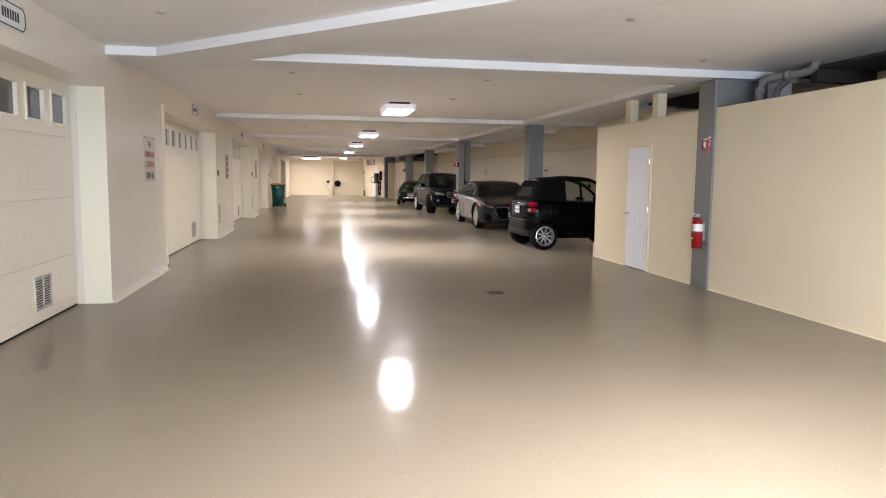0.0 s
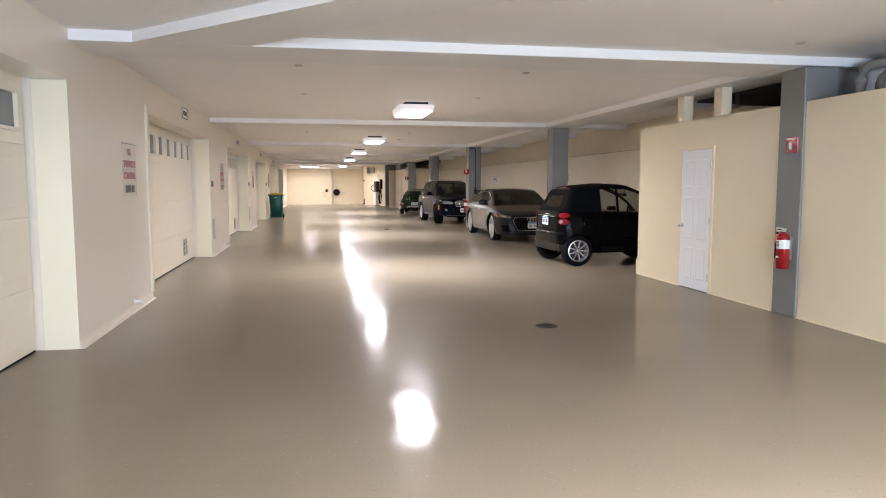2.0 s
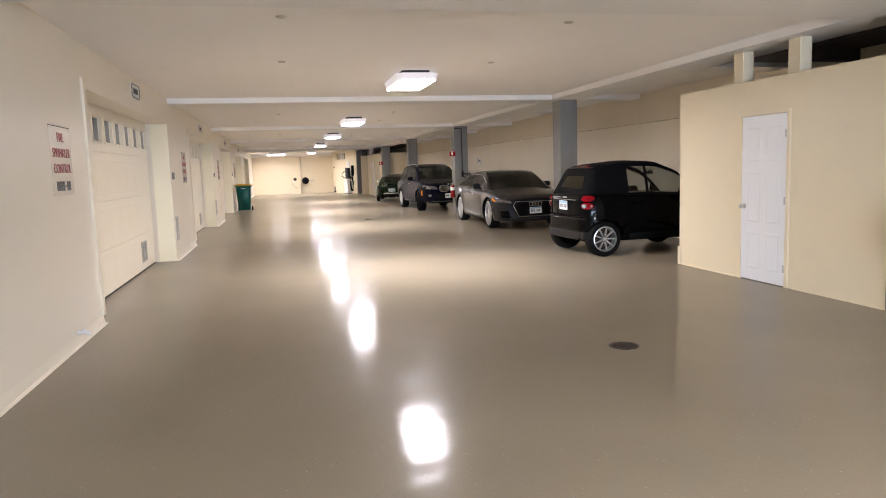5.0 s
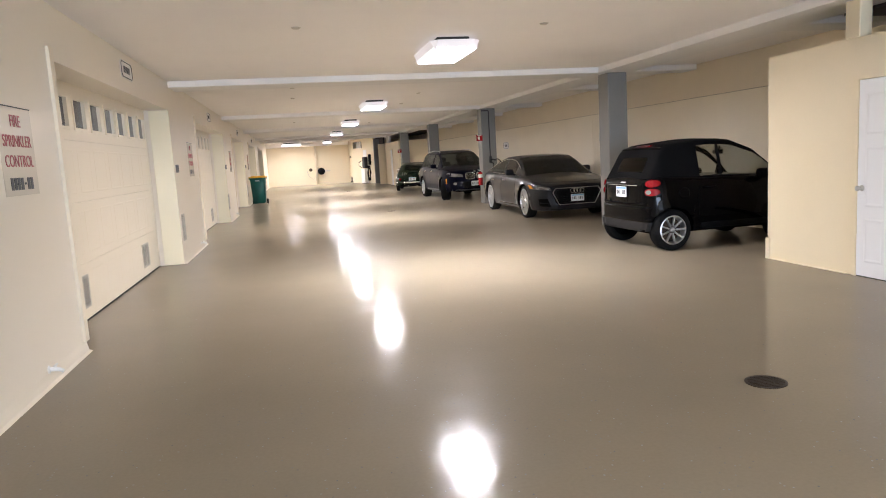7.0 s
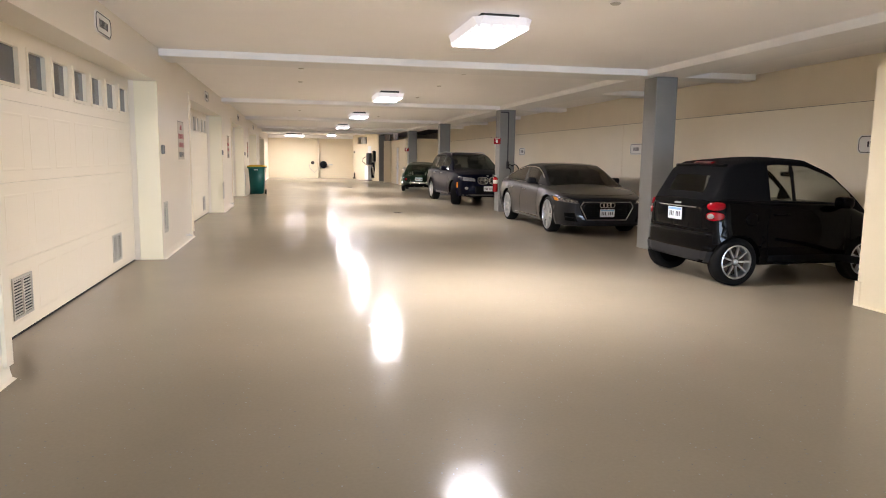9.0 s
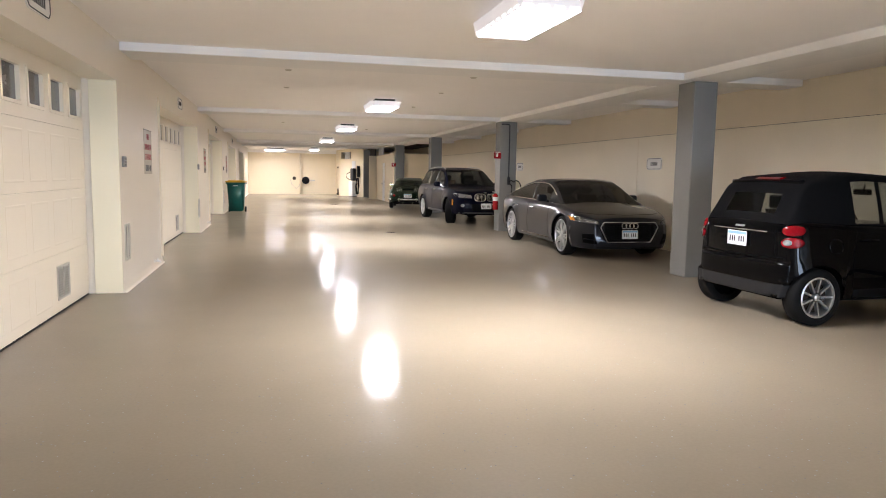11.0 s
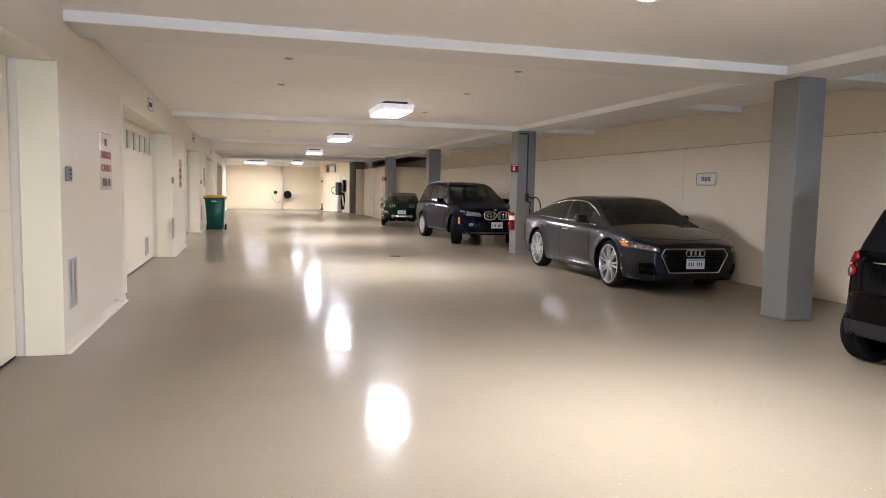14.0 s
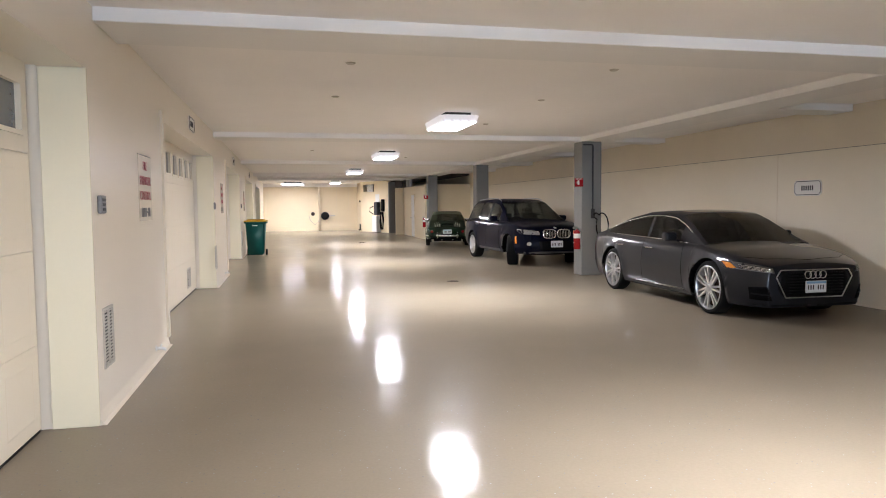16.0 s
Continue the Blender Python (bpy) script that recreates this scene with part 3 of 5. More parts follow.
def ceiling_lamp(x, y, turn=0, share=1.0):
    l = thing("ceiling_lamp", pose(x, y, CEIL, 0, 0, turn), "white boxed ceiling lamp glowing on its underside", "lamp", "ceiling lamps")
    part("mount", boxes((-0.20, 0.20, -0.5, 0.5, -0.06, 0.0)), "dark", l, "dark mounting plate")
    b = bmesh.new()
    a, c, e, f = (-0.26, -0.62), (0.26, 0.62), (-0.31, -0.66), (0.31, 0.66)
    lo, hi = -0.164, -0.055
    bot = [b.verts.new((x_, y_, lo)) for x_, y_ in ((a[0], a[1]), (c[0], a[1]), (c[0], c[1]), (a[0], c[1]))]
    top = [b.verts.new((x_, y_, hi)) for x_, y_ in ((e[0] + 0.09, e[1]), (f[0] - 0.09, e[1]), (f[0], e[1] + 0.09), (f[0], f[1] - 0.09), (f[0] - 0.09, f[1]), (e[0] + 0.09, f[1]), (e[0], f[1] - 0.09), (e[0], e[1] + 0.09))]
    b.faces.new(top)
    for i, j in ((0, 0), (1, 2), (2, 4), (3, 6)):
        b.faces.new((bot[i], bot[(i + 1) % 4], top[(j + 1) % 8], top[j]))
        b.faces.new((bot[(i + 1) % 4], top[(j + 2) % 8], top[(j + 1) % 8]))
    part("housing", b, "lamp_side", l, "softly lit white housing")
    b = bmesh.new()
    box(b, -0.25, 0.25, -0.61, 0.61, -0.168, -0.1645)
    part("diffuser", b, "lamp_glow", l, "glowing white diffuser")
    # the prismatic diffuser sends its light mostly downwards
    beam = bpy.data.lights.new("lamp_beam", "AREA")
    beam.shape, beam.size, beam.size_y, beam.spread = "RECTANGLE", 0.5, 1.22, radians(173)
    beam.energy, beam.color = LAMP_WATTS * share, (1.0, 0.965, 0.985)
    bob = new("lamp_beam", beam)
    bob.parent = l
    bob.location = (0, 0, -0.172)
    for s in (-1, 1):
        for k in range(8):
            yy = -0.55 + k * 0.157
            part("scallop", box(bmesh.new(), s * 0.272 - 0.006, s * 0.272 + 0.006, yy - 0.045, yy + 0.045, -0.160, -0.134, 0.005), "lamp_scallop", l)
        for k in range(4):
            xx = -0.2 + k * 0.133
            part("scallop", box(bmesh.new(), xx - 0.045, xx + 0.045, s * 0.632 - 0.006, s * 0.632 + 0.006, -0.160, -0.134, 0.005), "lamp_scallop", l)
    return l


for x, y, r in ((3.93, 9.35, 0), (3.93, 17.9, 0), (3.93, 25.4, 0), (3.95, 34.0, 0), (4.05, 46.2, 0), (1.75, 48.2, 90), (4.3, -2.6, 0)):
    ceiling_lamp(x, y, r, 0.45 if y > 40 else 1.35 if y < 0 else 1.0)


def sprinkler_head(x, y):
    s = thing("ceiling_sprinkler", pose(x, y, CEIL), "flat recessed sprinkler cover on the ceiling", "sprinkler", "ceiling sprinklers")
    b = bmesh.new()
    lathe(b, [(0.0001, -0.016), (0.036, -0.014), (0.042, -0.010), (0.042, -0.004), (0.052, -0.003), (0.052, 0.002)], 16)
    part("cover", b, "vent", s)


for x, y in ((1.0, 2.0), (5.2, 1.35), (7.0, 3.2), (2.02, 5.45), (4.85, 5.5), (2.03, 8.08), (4.83, 8.1), (1.97, 14.0), (4.75, 13.85), (1.97, 16.15), (4.75, 16.0), (4.78, 18.8), (2.0, 22.4), (4.8, 22.3), (2.0, 25.0), (4.8, 27.2)):
    sprinkler_head(x, y)


def floor_drain(x, y, r):
    d = thing("floor_drain", pose(x, y, 0), "round dark cast-iron drain cover in the floor", "drain", "floor drains")
    b = bmesh.new()
    lathe(b, [(0.0001, 0.002), (r * 0.86, 0.002), (r * 0.86, 0.004), (r, 0.004), (r, -0.002)], 32)
    part("ring", b, "iron", d)
    b = bmesh.new()
    for k in range(-4, 5):
        yy = k * r * 0.19
        hx = math.sqrt(max(0.0, (r * 0.82) ** 2 - yy * yy))
        box(b, -hx, hx, yy - r * 0.05, yy + r * 0.05, 0.002, 0.0055)
    part("grate", b, "iron", d)


floor_drain(4.65, 3.98, 0.125)
floor_drain(4.55, 20.4, 0.125)
floor_drain(4.4, 35.8, 0.16)


def extinguisher(m, label):
    e = thing("fire_extinguisher", m, label, "fire extinguisher", "fire extinguishers")
    b = bmesh.new()
    lathe(b, [(0.0001, 0.0), (0.06, 0.0), (0.072, 0.012), (0.072, 0.34), (0.066, 0.375), (0.045, 0.402), (0.02, 0.415), (0.02, 0.43)], 24)
    part("cylinder", b, "red", e, "glossy red cylinder", True)
    b = bmesh.new()
    lathe(b, [(0.0735, 0.235), (0.0735, 0.335)], 24, cap=False)
    part("instruction_label", b, "sign", e, "pale label band")
    for k in range(5):
        part("label_bar", boxes((-0.075, -0.0738, -0.028, 0.028, 0.25 + k * 0.016, 0.257 + k * 0.016)), "ink", e)
    b = bmesh.new()
    prism(b, [(-0.035, 0.14), (0.0, 0.128), (0.035, 0.14), (0.0, 0.152)], "X", -0.0742, -0.0715)
    part("diamond_mark", b, "sign", e)
    b = bmesh.new()
    box(b, -0.02, 0.02, -0.02, 0.02, 0.425, 0.455, 0.004)
    prism(b, [(-0.09, 0.462), (0.03, 0.452), (0.03, 0.466), (-0.09, 0.482)], "Y", -0.009, 0.009)
    prism(b, [(-0.085, 0.432), (0.02, 0.438), (0.02, 0.448), (-0.085, 0.446)], "Y", -0.009, 0.009)
    part("valve_handle", b, "steel", e, "steel squeeze handle")
    b = bmesh.new()
    tube(b, [(0, 0.02, 0.44), (-0.01, 0.07, 0.45), (-0.01, 0.105, 0.40), (-0.01, 0.112, 0.30), (-0.01, 0.108, 0.2)], [0.012, 0.012, 0.012, 0.012, 0.014], 10)
    tube(b, [(-0.01, 0.108, 0.24), (-0.01, 0.107, 0.12)], [0.016, 0.022], 10)
    part("hose", b, "black", e, "black hose and nozzle", True)
    part("tag", boxes((-0.05, -0.046, 0.03, 0.085, 0.30, 0.40)), "orange", e, "orange inspection tag")
    part("bracket", boxes((0.06, 0.1, -0.03, 0.03, 0.1, 0.36)), "steel", e)
    return e


def fire_sign(m, label):
    s = thing("extinguisher_sign", m, label, "sign", "extinguisher signs")
    b = bmesh.new()
    prism(b, [(-0.11, 0.0), (0.075, 0.0), (0.11, 0.05), (0.116, 0.05), (0.08, -0.006), (-0.11, -0.006)], "Z", -0.09, 0.09)
    part("plate", b, "red", s, "folded red sign plate")
    part("pictogram", boxes((-0.045, -0.005, -0.010, -0.0065, -0.05, 0.03), (-0.035, -0.015, -0.010, -0.0065, 0.03, 0.045), (-0.06, -0.05, -0.010, -0.0065, -0.03, 0.04), (-0.09, 0.06, -0.010, -0.0065, 0.062, 0.07), (-0.09, 0.06, -0.010, -0.0065, 0.074, 0.08), (0.078, 0.082, -0.002, 0.003, -0.09, 0.09)), "sign", s, "white pictogram")


COLX = BX - 0.03
extinguisher(pose(COLX - 0.105, 3.99, 0.565), "red fire extinguisher hung on the grey column")
fire_sign(pose(COLX - 0.008, 4.03, 1.985) @ pose(0, 0, 0, 0, 0, -90), "red extinguisher sign on the grey column")
extinguisher(pose(7.385, 20.78, 0.56), "red fire extinguisher hung on the second grey column")
fire_sign(pose(7.40, 20.69, 1.985), "red extinguisher sign at the edge of a column")
extinguisher(pose(7.36, 37.4, 0.55), "red fire extinguisher on the far column")
fire_sign(pose(7.4, 37.09, 1.9), "red extinguisher sign on the far column")

cab = thing("charging_cable", pose(7.70, 20.70, 0), "black cable looped below a conduit on a grey column", "cable")
b = bmesh.new()
tube(b, [(-0.22, -0.022, 2.78), (-0.02, -0.022, 2.78), (0.0, -0.022, 2.76), (0.0, -0.022, 1.6), (0.0, -0.022, 1.42)], 0.015, 8)
part("conduit", b, "grey_plastic", cab, "dark conduit down the column")
part("socket_box", boxes((-0.035, 0.035, -0.06, 0.0, 1.22, 1.42), bevel=0.006), "grey_plastic", cab)
b = bmesh.new()
loop = [(0.20 + 0.15 * math.sin(a) * (1.0 if math.sin(a) > 0 else 0.85), -0.05, 1.06 + 0.27 * math.cos(a)) for a in [k * math.tau / 24 for k in range(-2, 21)]]
tube(b, [(0.0, -0.06, 1.30), (0.06, -0.06, 1.335)] + loop + [(0.02, -0.05, 1.24)], 0.014, 8)
part("cable", b, "black", cab, "", True)

# ---- wheeled bin ----
bn = thing("wheeled_bin", pose(0.40, 29.3, 0, 0, 0, -4), "green plastic wheeled bin with a yellow lid", "bin")
b = bmesh.new()
lo = [(-0.23, -0.25), (0.23, -0.25), (0.23, 0.25), (-0.23, 0.25)]
hi = [(-0.29, -0.33), (0.29, -0.33), (0.29, 0.33), (-0.29, 0.33)]
v0 = [b.verts.new((x, y, 0.04)) for x, y in lo]
v1 = [b.verts.new((x, y, 1.06)) for x, y in hi]
for i in range(4):
    b.faces.new((v0[i], v0[(i + 1) % 4], v1[(i + 1) % 4], v1[i]))
b.faces.new(v0)
b.faces.new(v1)
bmesh.ops.bevel(b, geom=b.edges[:], offset=0.03, segments=2, affect="EDGES")
box(b, -0.325, 0.325, -0.35, 0.35, 1.01, 1.065, 0.012)
box(b, -0.12, 0.12, -0.262, -0.22, 0.3, 0.62, 0.02)
part("tub", b, "bin_green", bn, "deep green tub", True)
b = bmesh.new()
box(b, -0.335, 0.335, -0.37, 0.36, 1.065, 1.11, 0.02, 2)
box(b, -0.25, 0.25, -0.3, 0.28, 1.10, 1.14, 0.02, 2)
part("lid", b, "bin_yellow", bn, "yellow hinged lid")
part("label_bar", boxes((-0.08, 0.08, -0.332, -0.318, 0.94, 0.965)), "sign", bn, "pale printed bar")
for s in (-1, 1):
    b = bmesh.new()
    lathe(b, [(0.0001, s * 0.26), (0.09, s * 0.26), (0.1, s * 0.27), (0.1, s * 0.30), (0.09, s * 0.31), (0.0001, s * 0.31)], 20, "X", (0, 0.25, 0.1))
    part("wheel", b, "rubber", bn)
b = bmesh.new()
tube(b, [(-0.2, 0.34, 1.03), (-0.2, 0.40, 1.04), (0.2, 0.40, 1.04), (0.2, 0.34, 1.03)], 0.016, 8)
part("handle", b, "bin_green", bn)

# ---- far end: hose reel, pier, charging point ----
bm = boxes((3.18, 3.46, END - 0.14, END, 0, 2.72))
setting("end_pier", bm, "wall", "shallow cream pier on the end wall", "pier")
dp = thing("downpipe", pose(3.38, END - 0.2, 0), "beige pipe running down the pier of the end wall", "pipe")
part("pipe", tube(bmesh.new(), [(0, 0, 0), (0, 0, 2.72)], 0.06, 10), "upper", dp, "", True)
hr = thing("hose_reel", pose(3.72, END - 0.2, 0.93), "round black hose reel on the end wall", "hose reel")
b = bmesh.new()
lathe(b, [(0.06, 0.2), (0.12, 0.12), (0.23, 0.12), (0.25, 0.08), (0.25, -0.04), (0.23, -0.08), (0.10, -0.08), (0.0001, -0.09)], 28, "Y")
part("drum", b, "black", hr, "", True)
part("arm", boxes((0.2, 0.62, -0.02, 0.02, -0.03, 0.03)), "steel", hr)
b = bmesh.new()
tube(b, [(-0.3, -0.05, 0.0), (-0.42, 0.0, -0.35), (-0.62, 0.1, -0.55), (-0.9, 0.12, -0.3), (-1.0, 0.14, 0.05)], 0.018, 8)
part("hose", b, "vent", hr)
ot = thing("wall_outlet", pose(2.98, END, 1.06), "small brown outlet on the end wall", "outlet")
b = bmesh.new()
lathe(b, [(0.0001, -0.06), (0.1, -0.05), (0.12, 0.0)], 16, "Y")
part("cap", b, "iron", ot)
ch = thing("charging_station", ANG, "dark wall charger above a white locker", "charger")
part("locker", boxes((2.0, 2.5, -0.3, 0.0, 0.04, 0.95)), "white", ch, "white upright locker")
part("foot", boxes((2.0, 2.5, -0.28, 0.0, 0.0, 0.04)), "dark", ch)
b = bmesh.new()
box(b, 2.08, 2.46, -0.24, 0.0, 1.0, 1.75, 0.03)
part("charger_body", b, "grey_plastic", ch, "dark grey charger body")
part("panel_board", boxes((1.9, 2.35, -0.02, 0.0, 1.7, 2.2)), "white", ch)
b = bmesh.new()
tube(b, [(2.02, -0.25, 1.5), (1.75, -0.3, 1.4), (1.7, -0.3, 1.2), (2.02, -0.25, 1.05)], 0.025, 8)
part("cable", b, "black", ch)
b = bmesh.new()
tube(b, [(2.8, -0.1, 1.1)] + [(2.85 + 0.17 * math.cos(k / 12 * math.tau * 2), -0.1 - 0.02 * k / 6, 0.68 + 0.56 * math.sin(k / 12 * math.tau * 2)) for k in range(24)], 0.03, 8)
part("coiled_cable", b, "black", ch, "coiled black cable")
b = bmesh.new()
box(b, 2.75, 2.98, -0.14, 0.0, 1.2, 1.9, 0.03)
part("second_unit", b, "black", ch)
gt = thing("gate_latch", pose(5.70, 48.85, 0), "dark gate fittings at the corner of the end wall", "latch")
part("latch", boxes((-0.05, 0.03, -0.05, 0.05, 1.76, 1.86)), "iron", gt)
part("foot_bolt", boxes((-0.04, 0.03, -0.04, 0.05, 0.1, 0.45), (-0.1, 0.06, -0.05, 0.05, 0.05, 0.14)), "iron", gt)

# ---- cars ----
from mathutils.bvhtree import BVHTree

BULGE = ([0.0, 0.10, 0.30, 0.50, 0.68, 0.84, 0.94, 1.0], [0.93, 0.965, 0.992, 1.0, 0.988, 0.968, 0.945, 0.90])
FZ = [0.0, 0.06, 0.16, 0.28, 0.40, 0.52, 0.64, 0.76, 0.87, 0.95, 1.0]


def curve(keys):
    xs, ys = [k[0] for k in keys], [k[1] for k in keys]
    # smooth the broken line a little, so that panels flow
    fine = np.linspace(xs[0], xs[-1], 240)
    raw = np.interp(fine, xs, ys)
    pad = np.concatenate([2 * raw[0] - raw[1:9][::-1], raw, 2 * raw[-1] - raw[-9:-1][::-1]])
    ker = np.hanning(11)[1:-1]
    ker /= ker.sum()
    sm = np.convolve(pad, ker, "same")[8:-8]
    return lambda x: float(np.interp(x, fine, sm))


def car(spec, m, label):
    c = thing("car", m, label, "car", "parked cars")
    L, R = spec["L"], spec["R"]
    top, wid, low, roof = (curve(spec[k]) for k in ("top", "wid", "low", "roof"))
    axles = spec["axles"]
    arch = R * spec.get("arch", 1.13)

    def zlow(x):
        z = low(x)
        for a in axles:
            d = abs(x - a)
            if d < arch:
                z = max(z, R + math.sqrt(arch * arch - d * d))
        return min(z, top(x) - 0.05)

    xs = set(np.linspace(0.0, L, 56).round(4)) | {0.02, 0.05, L - 0.02, L - 0.05}
    for a in axles:
        for f in (0.25, 0.5, 0.7, 0.85, 0.93, 0.975, 0.996, 1.002):
            xs |= {round(a - f * arch, 4), round(a + f * arch, 4)}
    xs = sorted(x for x in xs if 0 <= x <= L)

    def side(x, z):
        z0, z1 = low(x), top(x)
        h = min(1.0, max(0.0, (z - z0) / max(0.05, z1 - z0)))
        y = wid(x) * float(np.interp(h, *BULGE))
        for a in axles:
            d = math.hypot(x - a, z - R)
            if d < arch * 1.3:
                y += 0.018 * (1 - max(0.0, (d - arch) / (arch * 0.3)))
        return y

    bm = bmesh.new()
    rings = []
    for x in xs:
        z0, z1 = zlow(x), top(x)
        half = []
        for f in FZ:
            z = z0 + f * (z1 - z0)
            half.append((side(x, z), z))
        w1 = half[-1][0]
        crown = spec.get("crown", 0.05)
        for k in (0.94, 0.8, 0.6, 0.35):
            half.append((w1 * k, z1 + crown * (1 - k * k) ** 0.8))
        ring = [(-y, z) for y, z in half] + [(0.0, z1 + crown)] + [(y, z) for y, z in reversed(half)]
        rings.append([bm.verts.new((x, y, z)) for y, z in ring])
    for a, b in zip(rings, rings[1:]):
        for k in range(len(a) - 1):
            bm.faces.new((a[k], a[k + 1], b[k + 1], b[k]))
    bm.faces.new(rings[0])
    bm.faces.new(rings[-1])
    bmesh.ops.recalc_face_normals(bm, faces=bm.faces)
    bvh = BVHTree.FromBMesh(bm)
    body = part("body", bm, spec["paint"], c, spec["body_label"], True)

    # cabin: roof, pillars and glazing share one loft
    x0, x1 = spec["roof"][0][0], spec["roof"][-1][0]
    tumble = spec.get("tumble", 0.30)
    st = np.linspace(x0, x1, 44)
    side_t = [0.0, 0.05, 0.35, 0.65, 0.90, 1.0]
    rows = []
    for x in st:
        zb = top(x) - 0.012
        zr = max(roof(x), zb + 0.03)
        wb = side(x, top(x)) - 0.012
        h = zr - zb
        half = []
        for t in side_t:
            zz = zb + (h - min(0.05, h * 0.35)) * t
            half.append((wb - tumble * (zz - zb) - 0.035 * t * t * min(1, h / 0.3), zz))
        we, ze = half[-1]
        for k, dz in ((0.93, 0.55), (0.6, 0.85), (0.3, 0.97), (0.0, 1.0)):
            half.append((we * k, ze + (zr - ze) * dz))
        rows.append([(x, y, z) for y, z in half])
    kinds = {"cabin": bmesh.new(), "windshield": bmesh.new(), "rear_window": bmesh.new()}
    wins = {}
    cache = {}

    def vert(key, s, i, k):
        q = (key, s, i, k)
        if q not in cache:
            x, y, z = rows[i][k]
            cache[q] = bmk.verts.new((x, s * y, z)) if k < 9 else bmk.verts.new((x, 0.0, z))
        return cache[q]

    ws, rw = spec["windshield"], spec["rear_glass"]
    for i in range(len(st) - 1):
        xm = (st[i] + st[i + 1]) / 2
        for k in range(9):
            for s in (-1, 1):
                key = "cabin"
                if 1 <= k <= 3:
                    if spec["side_windows"][0][0] < xm < spec["side_windows"][-1][1]:
                        key = ("window_pillar", sum(b < xm for a, b in spec["side_windows"]), s)
                    for j, (a, b) in enumerate(spec["side_windows"]):
                        if a < xm < b:
                            key = ("side_window", j, s)
                elif k >= 6:
                    if ws[0] < xm < ws[1]:
                        key = "windshield"
                    elif rw[0] < xm < rw[1] and (k >= 6 if not spec.get("narrow_rear") else k >= 7):
                        key = "rear_window"
                if isinstance(key, tuple):
                    bmk = wins.setdefault(key, bmesh.new())
                else:
                    bmk = kinds[key]
                kk = k + 1
                sa = s
                q = [(i, k), (i, kk), (i + 1, kk), (i + 1, k)]
                vs = []
                for ii, k2 in q:
                    vs.append(vert(key, 0 if k2 == 9 else sa, ii, k2) if k2 < 9 else vert(key, 0, ii, 9))
                if len(set(vs)) == 4:
                    bmk.faces.new(vs)
    allc = bmesh.new()
    tmp = bpy.data.meshes.new("join")
    for b in (*kinds.values(), *wins.values()):
        b.to_mesh(tmp)
        allc.from_mesh(tmp)
    bpy.data.meshes.remove(tmp)
    cbvh = BVHTree.FromBMesh(allc)
    allc.free()
    cabin = part("cabin", kinds["cabin"], spec.get("cabin", spec["paint"]), c, spec.get("cabin_label", ""), True)
    for key in ("windshield", "rear_window"):
        if len(kinds[key].faces):
            part(key, kinds[key], spec.get("glass", "glass"), c, "tinted glass", True)
        else:
            kinds[key].free()
    for key, b in wins.items():
        if key[0] == "window_pillar":
            part("window_pillar", b, "black", c, "black pillar between side windows", True)
            continue
        part("side_window", b, spec.get("side_glass", spec.get("glass", "glass")), c, "tinted glass", True)

    # underside and wheel housings
    b = bmesh.new()
    hw = wid(L / 2)
    box(b, 0.12, L - 0.12, -hw * 0.62, hw * 0.62, low(L / 2) - 0.02, top(L / 2) * 0.55)
    box(b, axles[0] + arch, axles[1] - arch, -hw * 0.93, hw * 0.93, low(L / 2) - 0.01, low(L / 2) + 0.05)
    for a in axles:
        for s in (-1, 1):
            r1, r2 = [], []
            for k in range(13):
                th = math.pi * k / 12
                x, z = a + arch * math.cos(th), R + arch * math.sin(th)
                r1.append(b.verts.new((x, s * (side(x, z) - 0.02), z)))
                r2.append(b.verts.new((x, s * hw * 0.5, z)))
            for k in range(12):
                b.faces.new((r1[k], r1[k + 1], r2[k + 1], r2[k]))
    part("underbody", b, "well", c, "black underbody and wheel housings")

    # cabin contents
    fx = spec["seat_x"]
    zf = low(L / 2) + 0.08
    for s in (-1, 1):
        b = bmesh.new()
        yc = s * hw * 0.40
        box(b, fx - 0.05, fx + 0.45, yc - 0.23, yc + 0.23, zf, zf + 0.32, 0.05, 2)
        prism(b, [(fx - 0.02, zf + 0.25), (fx + 0.14, zf + 0.25), (fx - 0.10, spec["seat_z"]), (fx - 0.22, spec["seat_z"])], "Y", yc - 0.22, yc + 0.22)
        box(b, fx - 0.27, fx - 0.17, yc - 0.12, yc + 0.12, spec["seat_z"] + 0.01, spec["seat_z"] + 0.17, 0.03, 2)
        part("seat", b, "seat", c, "dark seat with headrest")
    b = bmesh.new()
    box(b, ws[1] - 0.55, ws[1] - 0.02, -hw * 0.78, hw * 0.78, top(ws[1]) - 0.3, top(ws[1] - 0.3) + 0.02, 0.04)
    part("dashboard", b, "black", c)
    b = bmesh.new()
    sx, sz = ws[1] - 0.68, top(ws[1]) - 0.0
    tube(b, [(sx - 0.06 * math.sin(k * math.tau / 20), hw * 0.4 + 0.18 * math.cos(k * math.tau / 20), sz + 0.17 * math.sin(k * math.tau / 20)) for k in range(20)], 0.014, 6, True)
    part("steering_wheel", b, "black", c)

    b = bmesh.new()
    mx = ws[0] + 0.16
    box(b, mx - 0.015, mx + 0.015, -0.12, 0.12, roof(mx) - 0.15, roof(mx) - 0.085, 0.012, 2)
    tube(b, [(mx + 0.01, 0, roof(mx) - 0.11), (mx + 0.03, 0, roof(mx + 0.03) - 0.02)], 0.01, 6)
    part("inside_mirror", b, "black", c, "", True)

    # wheels
    for a in axles:
        for s in (-1, 1):
            wheel(c, a, s * (side(a, R + arch) - 0.015), R, s, spec, steer=spec.get("steer", 0) if a > L / 2 else 0)

